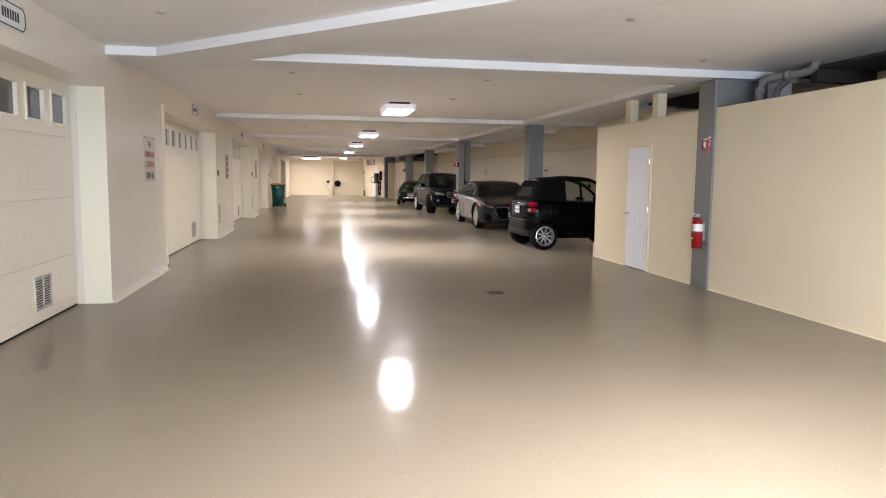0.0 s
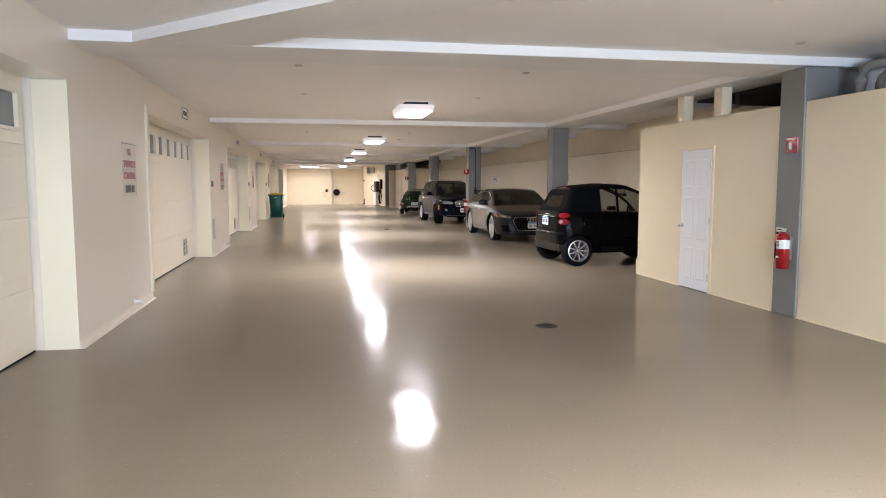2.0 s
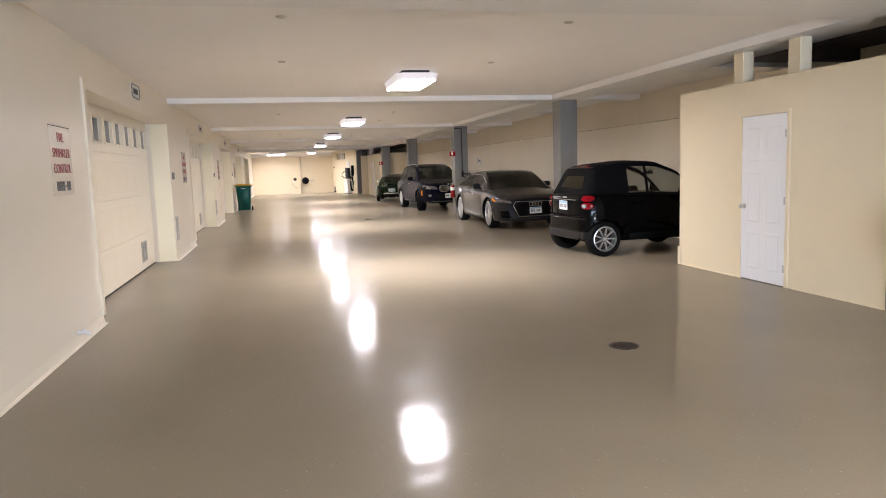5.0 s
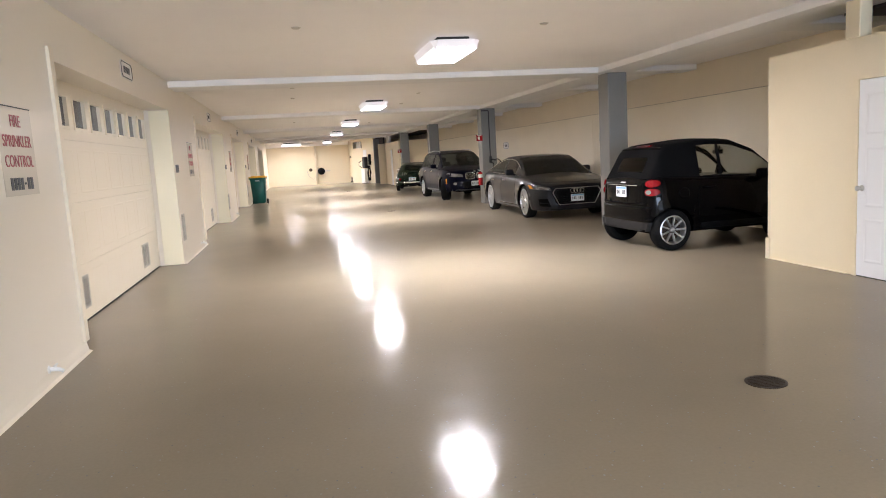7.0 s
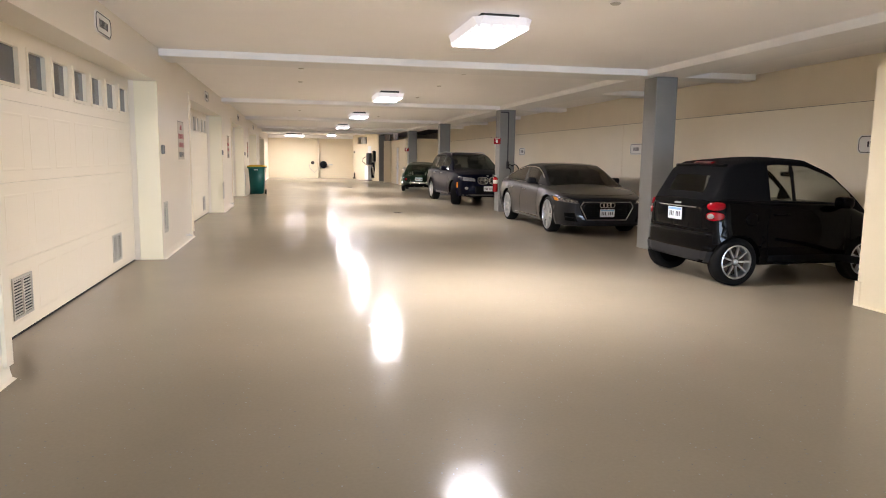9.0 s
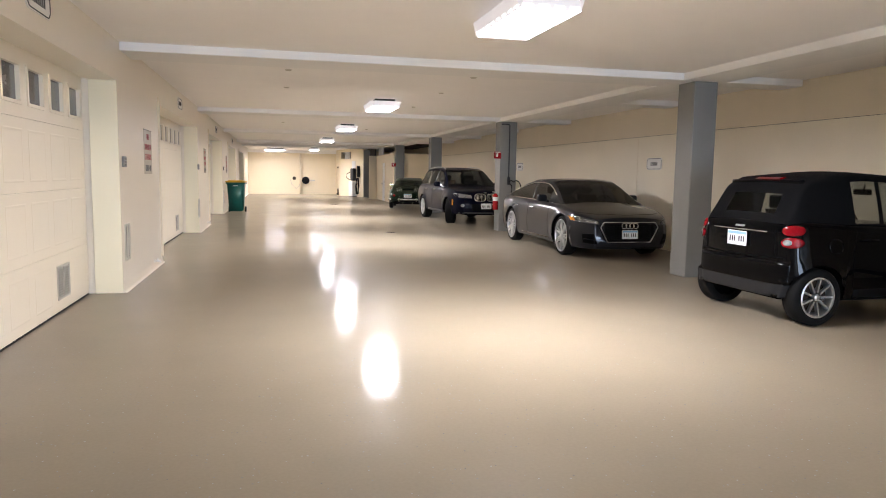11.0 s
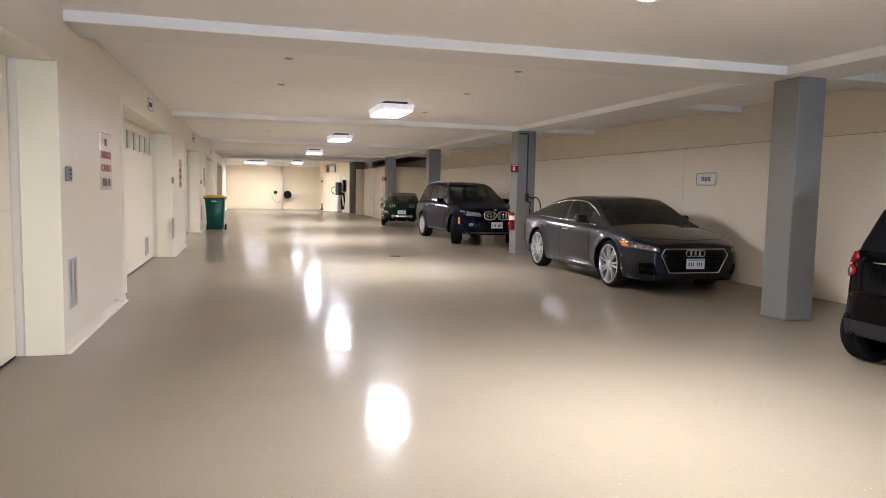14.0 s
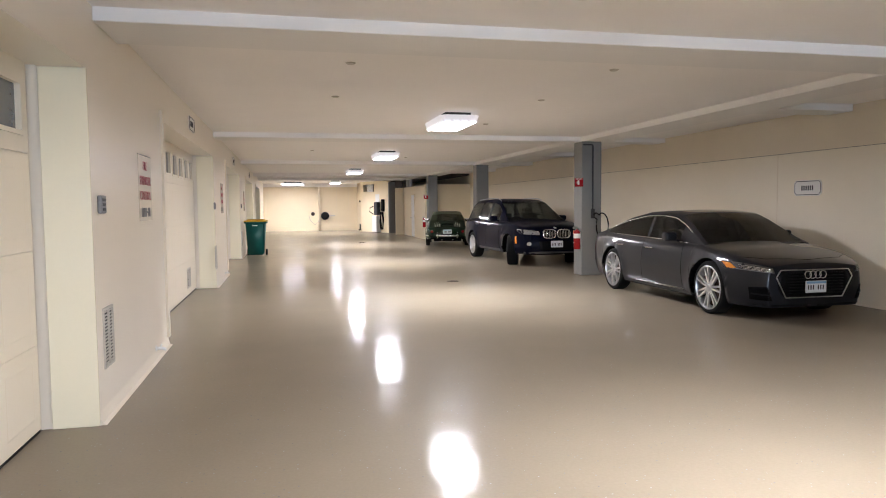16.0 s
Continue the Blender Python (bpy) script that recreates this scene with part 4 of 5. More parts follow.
    def patch(name, corners, way, material, label="", off=0.004, n=8, mm=6, parent=None, tree=None, depth=0.02, bow=None, taper=0.0):
        """A thin shaped plate that follows the bodywork between four corners."""
        tree = tree or bvh
        way = Vector(way).normalized()
        p = [Vector(q) for q in corners]
        b = bmesh.new()
        g = []
        for i in range(n + 1):
            row = []
            for j in range(mm + 1):
                u, v = i / n, j / mm
                if bow:
                    # pull the corners in so that the outline is round
                    uu, vv = 2 * u - 1, 2 * v - 1
                    u, v = (uu * math.sqrt(1 - bow * vv * vv / 2) + 1) / 2, (vv * math.sqrt(1 - bow * uu * uu / 2) + 1) / 2
                q = (p[0] * (1 - u) + p[1] * u) * (1 - v) + (p[3] * (1 - u) + p[2] * u) * v
                hit = tree.ray_cast(q - way * 1.5, way)
                q = hit[0] if hit[0] is not None else q
                row.append(b.verts.new(q - way * off * (1 - taper * abs(2 * i / n - 1) ** 3)))
            g.append(row)
        for i in range(n):
            for j in range(mm):
                b.faces.new((g[i][j], g[i + 1][j], g[i + 1][j + 1], g[i][j + 1]))
        rim = [g[i][0] for i in range(n)] + [g[n][j] for j in range(mm)] + [g[i][mm] for i in range(n, 0, -1)] + [g[0][j] for j in range(mm, 0, -1)]
        back = [b.verts.new(v.co + way * (off + depth)) for v in rim]
        for k in range(len(rim)):
            b.faces.new((rim[k], rim[(k + 1) % len(rim)], back[(k + 1) % len(rim)], back[k]))
        return part(name, b, material, parent or c, label, True)

    def hug(pts, way, off, tree=None):
        way = Vector(way).normalized()
        out = []
        for q in pts:
            hit = (tree or bvh).ray_cast(Vector(q) - way * 1.5, way)
            if hit[0] is not None:
                out.append(hit[0] - way * off)
        return out

    def seam(pts, way, name="seam", material="well", r=0.004, off=0.0005, tree=None, label="", n=10):
        fine = []
        for a, b_ in zip(pts, pts[1:]):
            for k in range(n):
                fine.append(Vector(a).lerp(Vector(b_), k / n))
        fine.append(Vector(pts[-1]))
        b = bmesh.new()
        tube(b, hug(fine, way, off, tree), r, 6)
        return part(name, b, material, c, label, True)

    def plate(x, z, way, w=0.32, h=0.16, blue="plate_blue"):
        s = -1 if way < 0 else 1
        hit = bvh.ray_cast(Vector((x, 0, z)) - Vector((way, 0, 0)) * 1.0, Vector((way, 0, 0)))
        px = hit[0].x if hit[0] is not None else x
        q = thing_part("number_plate", c, boxes((px - way * 0.03 - 0.006, px - way * 0.03 + 0.006, -w / 2, w / 2, z - h / 2, z + h / 2), bevel=0.003), "plate", "white and blue number plate")
        f = px - way * 0.037
        part("plate_band", boxes((f - 0.001, f + 0.001, -w / 2 + 0.01, w / 2 - 0.01, z + h * 0.27, z + h * 0.45)), blue, q)
        for k in (0, 1, 2, 4, 5, 6):
            part("plate_bar", boxes((f - 0.0015, f + 0.0015, -w * 0.40 + k * w * 0.118, -w * 0.40 + k * w * 0.118 + w * 0.055, z - h * 0.24, z + h * 0.15)), "ink", q)

    def thing_part(name, parent, b, material, lab):
        return part(name, b, material, parent, lab)

    def mirror(x, z, out, paint):
        for s in (-1, 1):
            b = bmesh.new()
            y = side(x, z)
            box(b, x - 0.10, x + 0.06, s * (y + out) - 0.10, s * (y + out) + 0.10, z + 0.01, z + 0.15, 0.045, 3)
            tube(b, [(x + 0.02, s * (y - 0.06), z), (x, s * (y + out), z + 0.05)], 0.022, 8)
            part("wing_mirror", b, paint, c, "", True)

    spec["details"](dict(c=c, patch=patch, seam=seam, plate=plate, mirror=mirror, side=side, top=top, low=low, roof=roof, rows=rows, st=st, bvh=bvh, cbvh=cbvh, hug=hug, L=L, hw=hw))
    return c


def wheel(c, x, y, R, s, spec, steer=0):
    w = new("wheel")
    w.parent = c
    w.matrix_local = pose(x, y, R, 0, 0, steer)
    W = spec.get("tyre_w", 0.22)
    rr = R * spec.get("rim", 0.74)
    b = bmesh.new()
    prof = [(rr, -W), (rr + 0.03, -W * 1.01), (R * 0.95, -W * 0.97), (R, -W * 0.86), (R, -W * 0.14), (R * 0.95, -W * 0.03), (rr + 0.03, W * 0.01), (rr, -0.005), (rr - 0.012, -0.03)]
    lathe(b, [(r, s * h) for r, h in prof], 40, "Y", cap=False)
    part("tyre", b, "rubber", w, "black rubber tyre", True)
    b = bmesh.new()
    lathe(b, [(rr + 0.004, s * -0.004), (rr - 0.012, s * 0.001), (rr - 0.02, s * -0.02), (rr - 0.025, s * -0.12)], 40, "Y", cap=False)
    n = spec.get("spokes", 10)
    for k in range(n):
        a = k * math.tau / n
        twin = ((-0.14, -0.25), (0.14, 0.25)) if spec.get("twin") else ((0.0, 0.0),)
        for da, db in twin:
            p0 = Vector((math.cos(a + db) * 0.05, s * -0.022, math.sin(a + db) * 0.05))
            p1 = Vector((math.cos(a + da) * (rr - 0.015), s * -0.012, math.sin(a + da) * (rr - 0.015)))
            d = (p1 - p0).normalized()
            t = Vector((d.z, 0, -d.x))
            h0, h1 = spec.get("spoke_w", (0.022, 0.014))
            vs = []
            for p, hh in ((p0, h0), (p1, h1)):
                for q in (-1, 1):
                    for dep in (0.0, -0.035):
                        vs.append(b.verts.new(p + t * hh * q + Vector((0, s * dep, 0))))
            for f in ((0, 1, 3, 2), (4, 6, 7, 5), (0, 2, 6, 4), (1, 5, 7, 3), (0, 4, 5, 1), (2, 3, 7, 6)):
                b.faces.new([vs[i] for i in f])
    part("rim", b, spec.get("rim_mat", "alloy"), w, "silver spoked alloy rim")
    b = bmesh.new()
    hb = spec.get("hub", 1.0)
    lathe(b, [(0.0001, s * -0.008), (0.045 * hb, s * -0.01), (0.062 * hb, s * -0.022), (0.065 * hb, s * -0.06)], 20, "Y")
    part("hub_cap", b, spec.get("rim_mat", "alloy"), w, "", True)
    b = bmesh.new()
    lathe(b, [(0.05, s * -0.075), (rr * 0.78, s * -0.075), (rr * 0.78, s * -0.09), (0.05, s * -0.09), (0.05, s * -0.075)], 28, "Y", cap=False)
    part("brake_disc", b, "iron", w)
    b = bmesh.new()
    lathe(b, [(0.0001, s * -0.12), (rr, s * -0.12), (rr, s * -0.125), (0.0001, s * -0.125)], 28, "Y")
    part("wheel_back", b, "well", w)


def side_seams(k, xs, z0, hinge=True):
    for s in (-1, 1):
        for x, xt in xs:
            k["seam"]([(x, s * 2, z0), (xt, s * 2, k["top"](xt) - 0.03)], (0, -s, 0), "door_seam")


def handles(k, xs, z, mat_="chrome"):
    for s in (-1, 1):
        for x in xs:
            y = k["side"](x, z)
            b = bmesh.new()
            tube(b, [(x - 0.11, s * (y + 0.0), z), (x - 0.08, s * (y + 0.03), z), (x + 0.08, s * (y + 0.03), z + 0.004), (x + 0.11, s * (y + 0.0), z + 0.004)], 0.012, 8)
            part("door_handle", b, mat_, k["c"], "", True)


def cabin_line(k, t, x0, x1, r, material, name, off=0.004):
    """A trim rod along one line of the cabin's side."""
    for s in (-1, 1):
        pts = [(row[t][0], s * (row[t][1] + off), row[t][2]) for row in k["rows"] if x0 <= row[t][0] <= x1]
        b = bmesh.new()
        tube(b, pts, r, 6)
        part(name, b, material, k["c"], "bright trim strip", True)


def saloon_details(k):
    p, L = k["patch"], k["L"]
    F = (-1, 0, 0)
    hexo = [(-0.49, 0.67), (-0.55, 0.58), (-0.41, 0.32), (0.41, 0.32), (0.55, 0.58), (0.49, 0.67)]
    b = bmesh.new()
    fine = []
    for i in range(6):
        a, q = hexo[i], hexo[(i + 1) % 6]
        for j in range(8):
            fine.append((L, a[0] + (q[0] - a[0]) * j / 8, a[1] + (q[1] - a[1]) * j / 8))
    tube(b, k["hug"](fine, F, 0.006), 0.008, 6, True)
    p("grille", [(L, -0.53, 0.32), (L, 0.53, 0.32), (L, 0.53, 0.67), (L, -0.53, 0.67)], F, "black", "black honeycomb front grille", n=14, bow=0.5, off=0.003)
    part("grille_frame", b, "steel", k["c"], "bright grille outline", True)
    for z in np.linspace(0.37, 0.63, 8):
        k["seam"]([(L, -0.42, z), (L, 0.42, z)], F, "grille_bar", "black", 0.006, 0.006, n=12)
    for y in (-0.108, -0.036, 0.036, 0.108):
        b = bmesh.new()
        ring = [(L, y + 0.047 * math.cos(a * math.tau / 20), 0.607 + 0.047 * math.sin(a * math.tau / 20)) for a in range(20)]
        tube(b, k["hug"](ring, F, 0.018), 0.008, 6, True)
        part("badge_ring", b, "chrome", k["c"], "chrome ring", True)
    k["plate"](L, 0.455, -1, 0.30, 0.15)
    for s in (-1, 1):
        p("headlight", [(L, s * 0.57, 0.632), (L, s * 0.915, 0.675), (L, s * 0.92, 0.775), (L, s * 0.60, 0.70)], F, "smoke", "slim dark headlight", n=12)
        for q in (0.2, 0.45, 0.7):
            k["seam"]([(L, s * 0.61, 0.645 + q * 0.05), (L, s * 0.85, 0.672 + q * 0.075)], F, "lamp_fin", "chrome", 0.0028, 0.007)
        p("indicator", [(L, s * 0.865, 0.672), (L, s * 0.905, 0.68), (L, s * 0.905, 0.755), (L, s * 0.88, 0.745)], F, "amber", "amber indicator", off=0.008)
        p("air_intake", [(L, s * 0.60, 0.285), (L, s * 0.80, 0.30), (L, s * 0.82, 0.455), (L, s * 0.67, 0.465)], F, "well", "black corner air intake", n=8)
        p("intake_blade", [(L, s * 0.62, 0.345), (L, s * 0.80, 0.365), (L, s * 0.80, 0.385), (L, s * 0.63, 0.365)], F, "black", off=0.012)
        p("splitter", [(L, s * 0.05, 0.20), (L, s * 0.9, 0.22), (L, s * 0.9, 0.245), (L, s * 0.05, 0.225)], F, "black", n=12)
        p("sill_trim", [(1.7, s * 2, 0.26), (3.5, s * 2, 0.26), (3.4, s * 2, 0.285), (1.9, s * 2, 0.275)], (0, -s, 0), "smoke", "dark glossy sill strip", n=14)
        p("tail_lamp", [(0, s * 0.25, 0.80), (0, s * 0.80, 0.80), (0, s * 0.80, 0.88), (0, s * 0.25, 0.86)], (1, 0, 0), "redlens", "red tail lamp")
        k["seam"]([(L, s * 0.59, 0.638), (L, s * 0.88, 0.676)], F, "running_light", "lens", 0.006, 0.008, label="thin clear running light")
    k["seam"]([(L - 0.42, -0.80, 2), (L - 0.22, -0.55, 2), (L - 0.10, 0, 2), (L - 0.22, 0.55, 2), (L - 0.42, 0.80, 2)], (0, 0, -1), "bonnet_seam")
    side_seams(k, ((3.42, 3.38), (2.2, 2.2), (1.35, 1.15)), 0.32)
    handles(k, (2.42, 1.42), 0.82)
    cabin_line(k, 4, 0.62, 3.45, 0.010, "chrome", "window_trim")
    cabin_line(k, 1, 0.62, 3.45, 0.009, "chrome", "window_trim")
    k["mirror"](3.15, 0.95, 0.12, "saloon_grey")


def suv_details(k):
    p, L = k["patch"], k["L"]
    F = (-1, 0, 0)
    for s in (-1, 1):
        cy = s * 0.19
        fr = [(L, cy + 0.165 * math.copysign(abs(math.cos(a * math.tau / 28)) ** 0.6, math.cos(a * math.tau / 28)), 0.80 + 0.105 * math.copysign(abs(math.sin(a * math.tau / 28)) ** 0.6, math.sin(a * math.tau / 28))) for a in range(28)]
        p("grille", [(L, cy - 0.16, 0.70), (L, cy + 0.16, 0.70), (L, cy + 0.16, 0.90), (L, cy - 0.16, 0.90)], F, "black", "kidney-shaped grille", bow=0.6)
        b = bmesh.new()
        tube(b, k["hug"](fr, F, 0.012), 0.013, 6, True)
        part("grille_frame", b, "chrome", k["c"], "chrome grille frame", True)
        for j in range(7):
            y = cy - 0.125 + j * 0.0416
            k["seam"]([(L, y, 0.715), (L, y, 0.885)], F, "grille_bar", "chrome", 0.006, 0.01, n=4)
        p("headlight", [(L, s * 0.42, 0.77), (L, s * 0.86, 0.80), (L, s * 0.90, 0.93), (L, s * 0.46, 0.87)], F, "lens", "clear headlight", n=10, bow=0.4)
        p("fog_lamp", [(L, s * 0.66, 0.52), (L, s * 0.76, 0.52), (L, s * 0.76, 0.61), (L, s * 0.66, 0.61)], F, "lens", "round fog lamp", bow=1.0)
        p("marker_lamp", [(L - 0.42, s * 2, 0.56), (L - 0.36, s * 2, 0.56), (L - 0.38, s * 2, 0.74), (L - 0.44, s * 2, 0.74)], (0, -s, 0), "amber", "amber side marker")
        p("arch_trim", [(1.6, s * 2, 0.30), (3.4, s * 2, 0.30), (3.4, s * 2, 0.37), (1.6, s * 2, 0.37)], (0, -s, 0), "grey_plastic", "grey sill strip", n=14)
        p("tail_lamp", [(0, s * 0.6, 0.95), (0, s * 0.9, 0.95), (0, s * 0.9, 1.08), (0, s * 0.6, 1.06)], (1, 0, 0), "redlens", "red tail lamp")
        pts = [(row[5][0], s * (row[5][1] - 0.06), row[5][2] + 0.06) for row in k["rows"] if 0.6 <= row[5][0] <= 2.55]
        b = bmesh.new()
        tube(b, [(pts[0][0], pts[0][1], pts[0][2] - 0.05)] + pts + [(pts[-1][0], pts[-1][1], pts[-1][2] - 0.05)], 0.012, 8)
        part("roof_rail", b, "alloy", k["c"], "silver roof rail", True)
    p("lower_grille", [(L, -0.42, 0.40), (L, 0.42, 0.40), (L, 0.46, 0.62), (L, -0.46, 0.62)], F, "black", "black lower grille", n=10)
    p("bumper_lip", [(L, -0.8, 0.32), (L, 0.8, 0.32), (L, 0.8, 0.37), (L, -0.8, 0.37)], F, "grey_plastic", n=12)
    p("badge", [(L - 0.05, -0.04, 0.93), (L - 0.05, 0.04, 0.93), (L - 0.05, 0.04, 1.0), (L - 0.05, -0.04, 1.0)], (-1, 0, -0.4), "chrome", "round badge", bow=1.0)
    k["plate"](L, 0.55, -1, blue="plate")
    side_seams(k, ((3.28, 3.28), (2.2, 2.2), (1.3, 1.15)), 0.38)
    handles(k, (2.45, 1.45), 0.98, "chrome")
    cabin_line(k, 1, 0.5, 3.3, 0.008, "black", "window_trim")
    k["mirror"](3.05, 1.08, 0.13, "suv_blue")


def city_details(k):
    p, L = k["patch"], k["L"]
    B = (1, 0, 0)
    for s in (-1, 1):
        for z in (0.955, 0.835):
            p("tail_lamp", [(-0.035, s * 0.64, z - 0.052), (0.075, s * 0.815, z - 0.052), (0.075, s * 0.815, z + 0.052), (-0.035, s * 0.64, z + 0.052)], (1, -0.75 * s, 0), "redlens", "round red tail lamp", bow=0.9, off=0.02, depth=0.04)
        p("reverse_lamp", [(-0.025, s * 0.655, 0.805), (0.02, s * 0.73, 0.805), (0.02, s * 0.73, 0.865), (-0.025, s * 0.655, 0.865)], (1, -0.75 * s, 0), "lens", "clear lens", bow=1.0, off=0.027)
        p("sill_panel", [(0.8, s * 2, 0.27), (1.92, s * 2, 0.27), (1.92, s * 2, 0.36), (0.8, s * 2, 0.36)], (0, -s, 0), "black", n=12)
        p("fuel_flap", [(0.44, s * 2, 0.72), (0.62, s * 2, 0.72), (0.62, s * 2, 0.88), (0.44, s * 2, 0.88)], (0, -s, 0), "city_black", "round flap", bow=1.0)
        k["seam"]([(0.78, s * 2, 0.36), (0.74, s * 2, 0.7), (0.80, s * 2, 0.94)], (0, -s, 0), "door_seam")
        k["seam"]([(1.95, s * 2, 0.36), (1.98, s * 2, 0.88)], (0, -s, 0), "door_seam")
        p("headlight", [(L, s * 0.45, 0.58), (L, s * 0.66, 0.58), (L, s * 0.66, 0.70), (L, s * 0.45, 0.68)], (-1, 0, 0), "lens", bow=0.7)
    p("bumper", [(0, -0.69, 0.41), (0, 0.69, 0.41), (0, 0.70, 0.635), (0, -0.70, 0.635)], B, "city_black", "glossy black bumper ledge", n=30, off=0.035, depth=0.06, taper=0.95)
    p("lower_bumper", [(0, -0.655, 0.275), (0, 0.655, 0.275), (0, 0.69, 0.425), (0, -0.69, 0.425)], B, "bumper_grey", "unpainted grey lower bumper", n=30, off=0.028, depth=0.06, taper=0.95)
    k["seam"]([(0, -0.64, 0.675), (0, -0.3, 0.66), (0, 0.3, 0.66), (0, 0.64, 0.675)], B, "tailgate_gap", "well", 0.010)
    for s in (-1, 1):
        k["seam"]([(0, s * 0.53, 0.67), (0, s * 0.54, 0.85), (0, s * 0.53, 0.96)], B, "tailgate_gap", "well", 0.005)
    k["seam"]([(0, -0.42, 0.925), (0, 0.42, 0.925)], B, "trim_strip", "chrome", 0.008, 0.006, label="chrome tailgate strip")
    p("badge", [(0, -0.07, 0.955), (0, 0.07, 0.955), (0, 0.07, 0.975), (0, -0.07, 0.975)], B, "alloy", "silver badge bar")
    k["plate"](0, 0.83, 1, 0.30, 0.155)
    p("brake_lamp", [(0.3, -0.20, 1.462), (0.3, 0.20, 1.462), (0.3, 0.20, 1.488), (0.3, -0.20, 1.488)], B, "redlens", "red high brake lamp", tree=k["cbvh"], off=0.012)
    k["seam"]([(0.3, -0.53, 1.435), (0.3, 0, 1.448), (0.3, 0.53, 1.435)], B, "roof_spoiler", "city_black", 0.024, 0.006, tree=k["cbvh"])
    b = bmesh.new()
    box(b, 0.02, 0.14, -0.035, 0.035, 0.27, 0.33, 0.006)
    box(b, 0.1, 0.5, -0.3, 0.3, 0.26, 0.31, 0.01)
    tube(b, [(0.04, -0.2, 0.29), (0.3, -0.2, 0.30)], 0.03, 10)
    part("tow_hitch", b, "black", k["c"], "black tow hitch under the bumper")
    handles(k, (0.95,), 0.86, "city_black")
    cabin_line(k, 1, 0.85, 2.1, 0.008, "black", "window_trim")
    k["mirror"](1.80, 0.93, 0.10, "city_black")


def classic_details(k):
    p, L = k["patch"], k["L"]
    B = (1, 0, 0)
    b = bmesh.new()
    pts = [(-0.02 + 0.32 * abs(y) ** 2.6, y * 0.80, 0.40) for y in np.linspace(-1, 1, 21)]
    tube(b, pts, 0.038, 10)
    part("bumper", b, "chrome", k["c"], "chrome rear bumper", True)
    for s in (-1, 1):
        b = bmesh.new()
        tube(b, [(-0.03, s * 0.36, 0.32), (-0.06, s * 0.36, 0.42), (-0.03, s * 0.36, 0.53)], [0.02, 0.035, 0.02], 10)
        part("overrider", b, "chrome", k["c"], "", True)
        p("tail_lamp", [(0, s * 0.52, 0.52), (0, s * 0.62, 0.52), (0, s * 0.62, 0.60), (0, s * 0.52, 0.60)], B, "redlens", "small red tail lamp", bow=0.8, off=0.02)
        for q in (0.34, 0.42, 0.50):
            k["seam"]([(0.2, s * (q - 0.06), 0.66), (0.75, s * q, 1.0)], (0.2, 0, -1), "rack_rail", "chrome", 0.012, 0.03, tree=None)
        k["seam"]([(1.25, s * 2, 0.32), (1.25, s * 2, 0.82)], (0, -s, 0), "door_seam")
        k["seam"]([(2.35, s * 2, 0.32), (2.35, s * 2, 0.82)], (0, -s, 0), "door_seam")
    for j in range(7):
        x = 0.25 + j * 0.06
        k["seam"]([(x, -0.24, 2), (x, 0.24, 2)], (0, 0, -1), "lid_louvre", "black", 0.010, 0.002)
    k["plate"](0, 0.56, 1, 0.32, 0.15)
    b = bmesh.new()
    tube(b, [(0.0, 0.2, 0.25), (0.3, 0.2, 0.28)], 0.025, 8)
    tube(b, [(0.0, -0.2, 0.25), (0.3, -0.2, 0.28)], 0.025, 8)
    part("exhaust", b, "chrome", k["c"])
    cabin_line(k, 1, 0.9, 2.8, 0.008, "chrome", "window_trim")
    k["mirror"](2.5, 0.86, 0.06, "chrome")


SALOON = dict(glass="dark_glass", L=4.97, R=0.365, axles=(1.12, 4.05), paint="saloon_grey", body_label="dark grey metallic bodywork",
              top=[(0, 0.90), (0.15, 0.985), (0.9, 1.0), (1.8, 0.975), (3.3, 0.945), (3.75, 0.935), (4.3, 0.865), (4.7, 0.785), (4.9, 0.73), (4.97, 0.70)],
              wid=[(0, 0.72), (0.1, 0.83), (0.4, 0.915), (1.0, 0.945), (4.0, 0.945), (4.45, 0.925), (4.7, 0.87), (4.88, 0.78), (4.97, 0.66)],
              low=[(0, 0.36), (0.3, 0.25), (0.6, 0.21), (4.4, 0.20), (4.97, 0.20)],
              roof=[(0.28, 0.97), (0.8, 1.14), (1.4, 1.31), (2.0, 1.405), (2.5, 1.42), (2.9, 1.385), (3.2, 1.28), (3.6, 1.08), (3.85, 0.95)],
              side_windows=[(0.78, 1.36), (1.40, 2.16), (2.24, 3.22)], windshield=(2.95, 3.84), rear_glass=(0.40, 1.45), seat_x=2.35, seat_z=1.08,
              rim=0.82, twin=True, spokes=7, spoke_w=(0.016, 0.012), details=saloon_details)
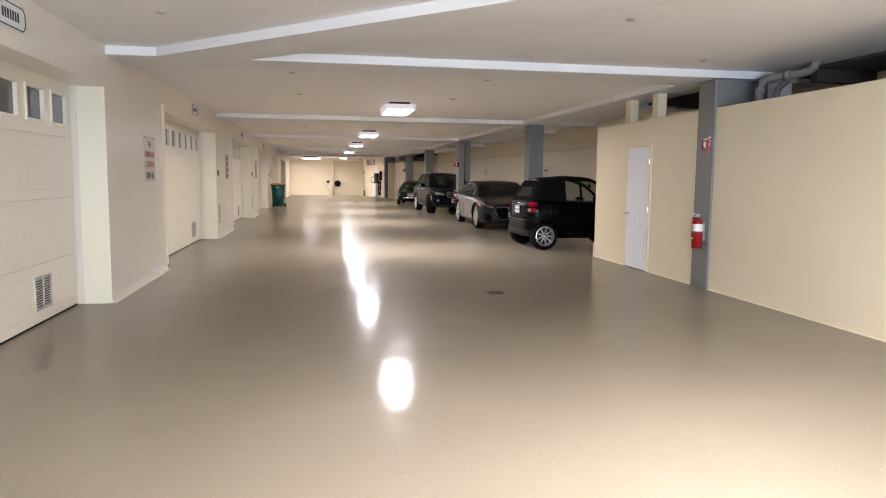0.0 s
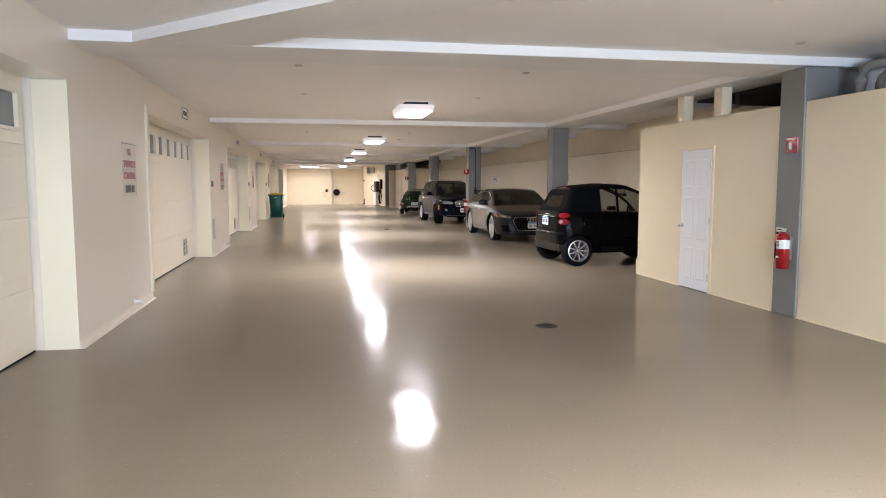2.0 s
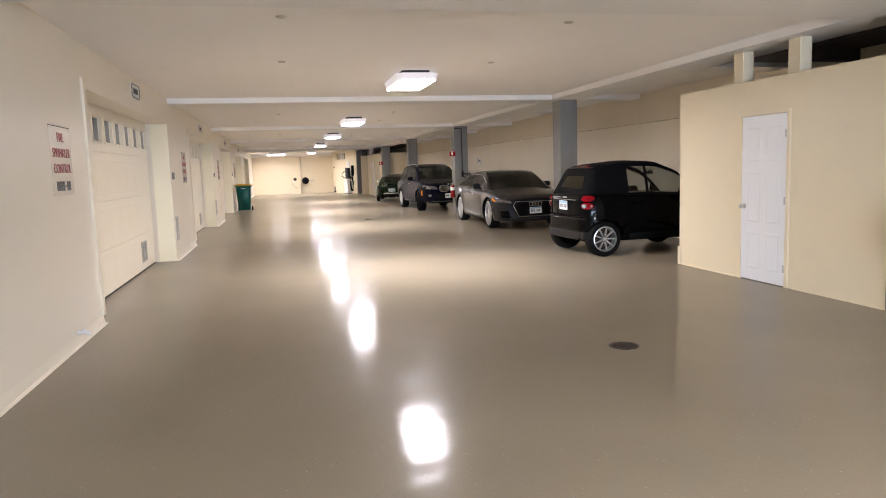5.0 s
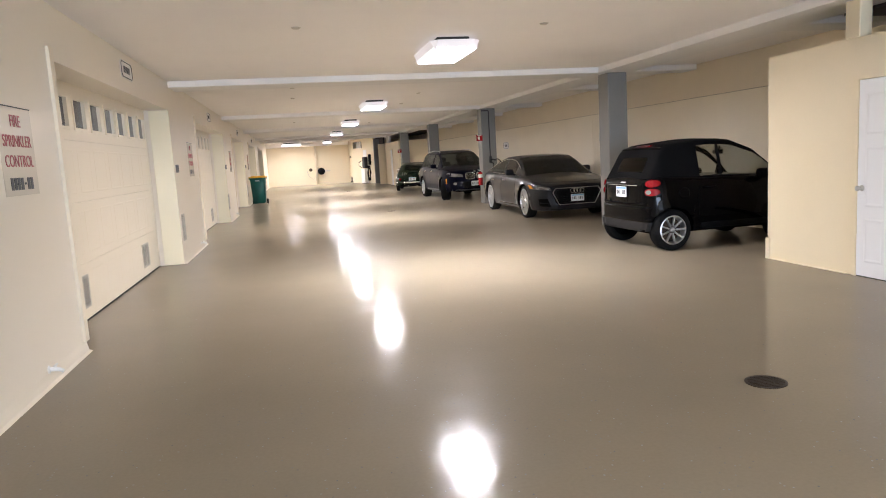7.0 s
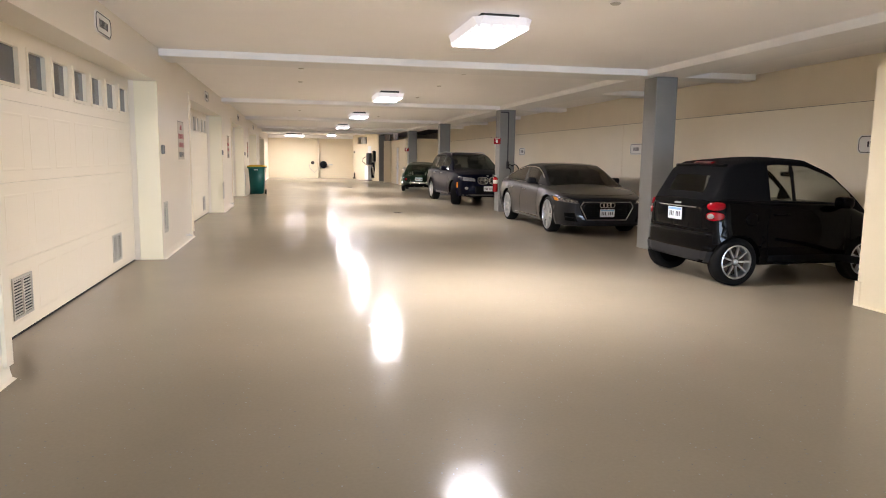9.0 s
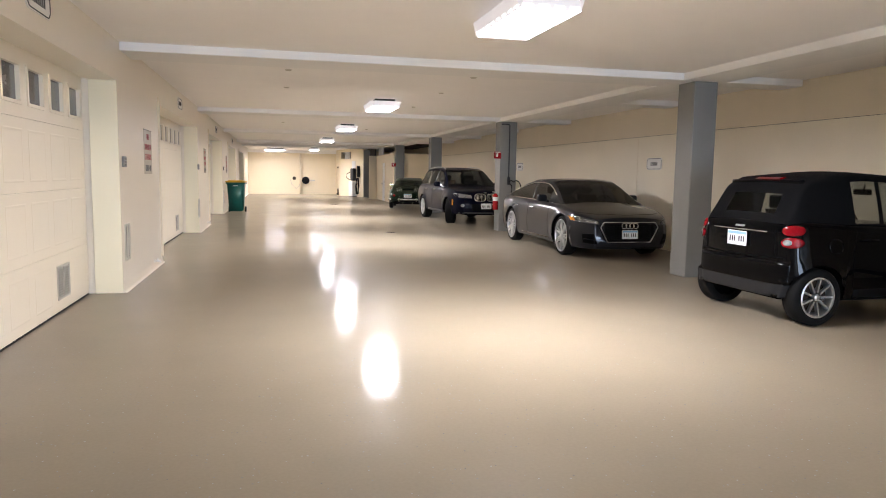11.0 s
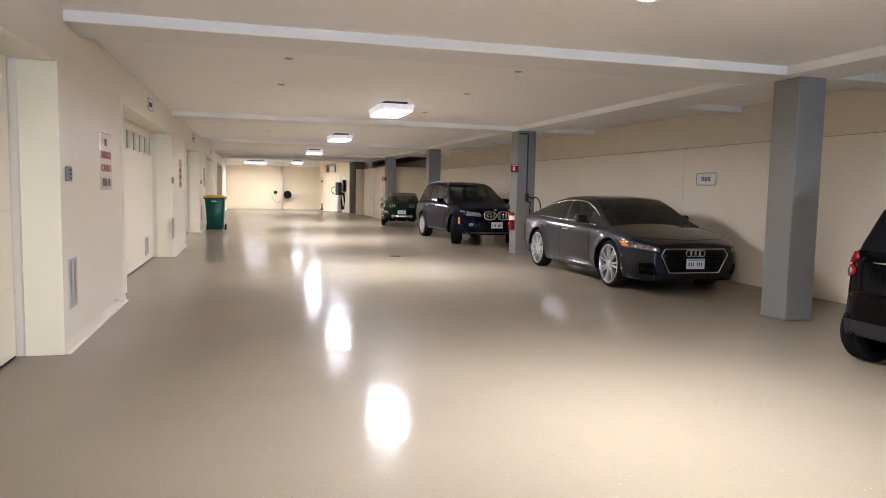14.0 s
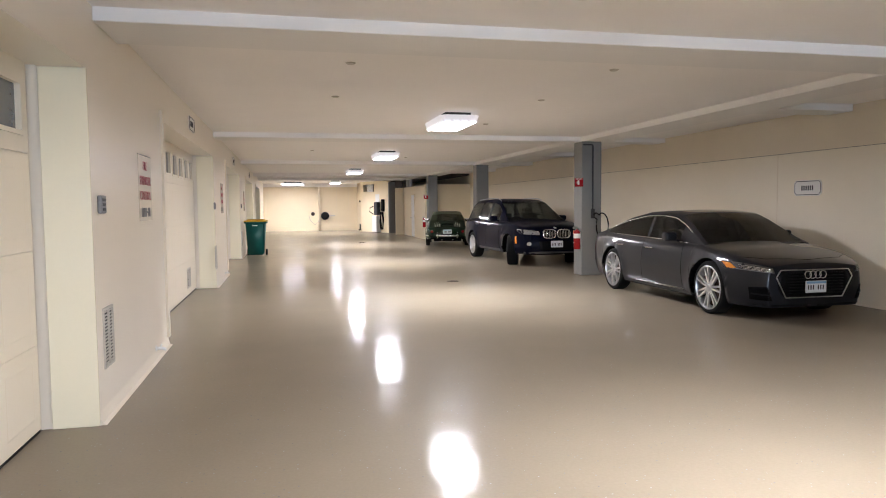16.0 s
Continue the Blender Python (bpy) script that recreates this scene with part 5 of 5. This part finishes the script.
SUV = dict(glass="mid_glass", L=4.85, R=0.375, axles=(1.02, 3.95), paint="suv_blue", body_label="dark blue metallic bodywork", tumble=0.32,
           top=[(0, 0.98), (0.15, 1.08), (1.0, 1.12), (3.0, 1.09), (3.5, 1.09), (4.2, 1.03), (4.6, 0.96), (4.78, 0.90), (4.85, 0.82)],
           wid=[(0, 0.80), (0.1, 0.90), (0.4, 0.94), (1.0, 0.955), (4.0, 0.955), (4.4, 0.93), (4.68, 0.86), (4.85, 0.70)],
           low=[(0, 0.42), (0.3, 0.34), (0.6, 0.30), (4.3, 0.30), (4.85, 0.32)],
           roof=[(0.10, 1.10), (0.28, 1.50), (0.6, 1.65), (1.6, 1.70), (2.3, 1.68), (2.7, 1.61), (3.15, 1.36), (3.58, 1.11)],
           side_windows=[(0.45, 1.28), (1.36, 2.16), (2.26, 3.05)], windshield=(2.72, 3.56), rear_glass=(0.14, 0.42), seat_x=2.3, seat_z=1.28,
           rim=0.72, spokes=5, spoke_w=(0.05, 0.035), tyre_w=0.27, steer=-24, details=suv_details)
CITY = dict(L=2.62, R=0.29, axles=(0.345, 2.215), paint="city_black", body_label="glossy black bodywork", cabin="fabric", cabin_label="black fabric soft top", tumble=0.20, crown=0.03,
            top=[(0, 0.93), (0.05, 1.01), (0.25, 1.04), (0.8, 1.01), (1.7, 0.985), (2.0, 0.945), (2.25, 0.85), (2.5, 0.70), (2.62, 0.58)],
            wid=[(0, 0.59), (0.03, 0.675), (0.08, 0.735), (0.2, 0.775), (0.5, 0.785), (2.2, 0.775), (2.42, 0.73), (2.62, 0.56)],
            low=[(0, 0.28), (0.15, 0.265), (0.5, 0.255), (2.4, 0.25), (2.62, 0.28)],
            roof=[(0.05, 1.02), (0.15, 1.20), (0.26, 1.43), (0.42, 1.51), (1.0, 1.56), (1.4, 1.54), (1.8, 1.38), (2.1, 1.13), (2.30, 0.92)],
            side_windows=[(0.84, 1.16), (1.22, 2.04)], windshield=(1.46, 2.28), rear_glass=(0.09, 0.23), narrow_rear=True, seat_x=0.98, seat_z=1.12,
            rim=0.70, hub=0.6, spokes=9, spoke_w=(0.011, 0.008), tyre_w=0.19, details=city_details)
CLASSIC = dict(glass="mid_glass", L=4.0, R=0.32, axles=(0.95, 3.05), paint="green", body_label="dark green rounded bodywork", tumble=0.36, crown=0.09, arch=1.08,
               top=[(0, 0.46), (0.08, 0.56), (0.3, 0.70), (0.7, 0.81), (1.1, 0.84), (2.7, 0.83), (3.2, 0.80), (3.7, 0.68), (4.0, 0.46)],
               wid=[(0, 0.52), (0.08, 0.66), (0.3, 0.78), (0.8, 0.83), (3.1, 0.82), (3.6, 0.74), (4.0, 0.5)],
               low=[(0, 0.34), (0.3, 0.26), (0.7, 0.22), (3.4, 0.22), (4.0, 0.3)],
               roof=[(0.35, 0.76), (0.7, 0.97), (1.2, 1.19), (1.7, 1.30), (2.1, 1.29), (2.4, 1.20), (2.7, 0.99), (2.92, 0.84)],
               side_windows=[(0.95, 1.40), (1.46, 2.35)], windshield=(2.25, 2.9), rear_glass=(0.62, 1.18), narrow_rear=True, seat_x=1.6, seat_z=0.92,
               rim=0.62, spokes=12, spoke_w=(0.03, 0.03), rim_mat="chrome", tyre_w=0.16, details=classic_details)

car(SALOON, pose(7.94, 19.42, 0, 0, 0, -91.2), "dark grey fastback saloon parked along the wall")
car(SUV, pose(7.58, 27.75, 0, 0, 0, -87.6), "dark blue four-wheel-drive car with turned front wheels")
car(CITY, pose(6.66, 9.90, 0, 0, 0, 2.0), "black two-seat city car with a soft top")
car(CLASSIC, pose(7.10, 31.75, 0, 0, 0, 77), "dark green classic coupe with chrome bumper")
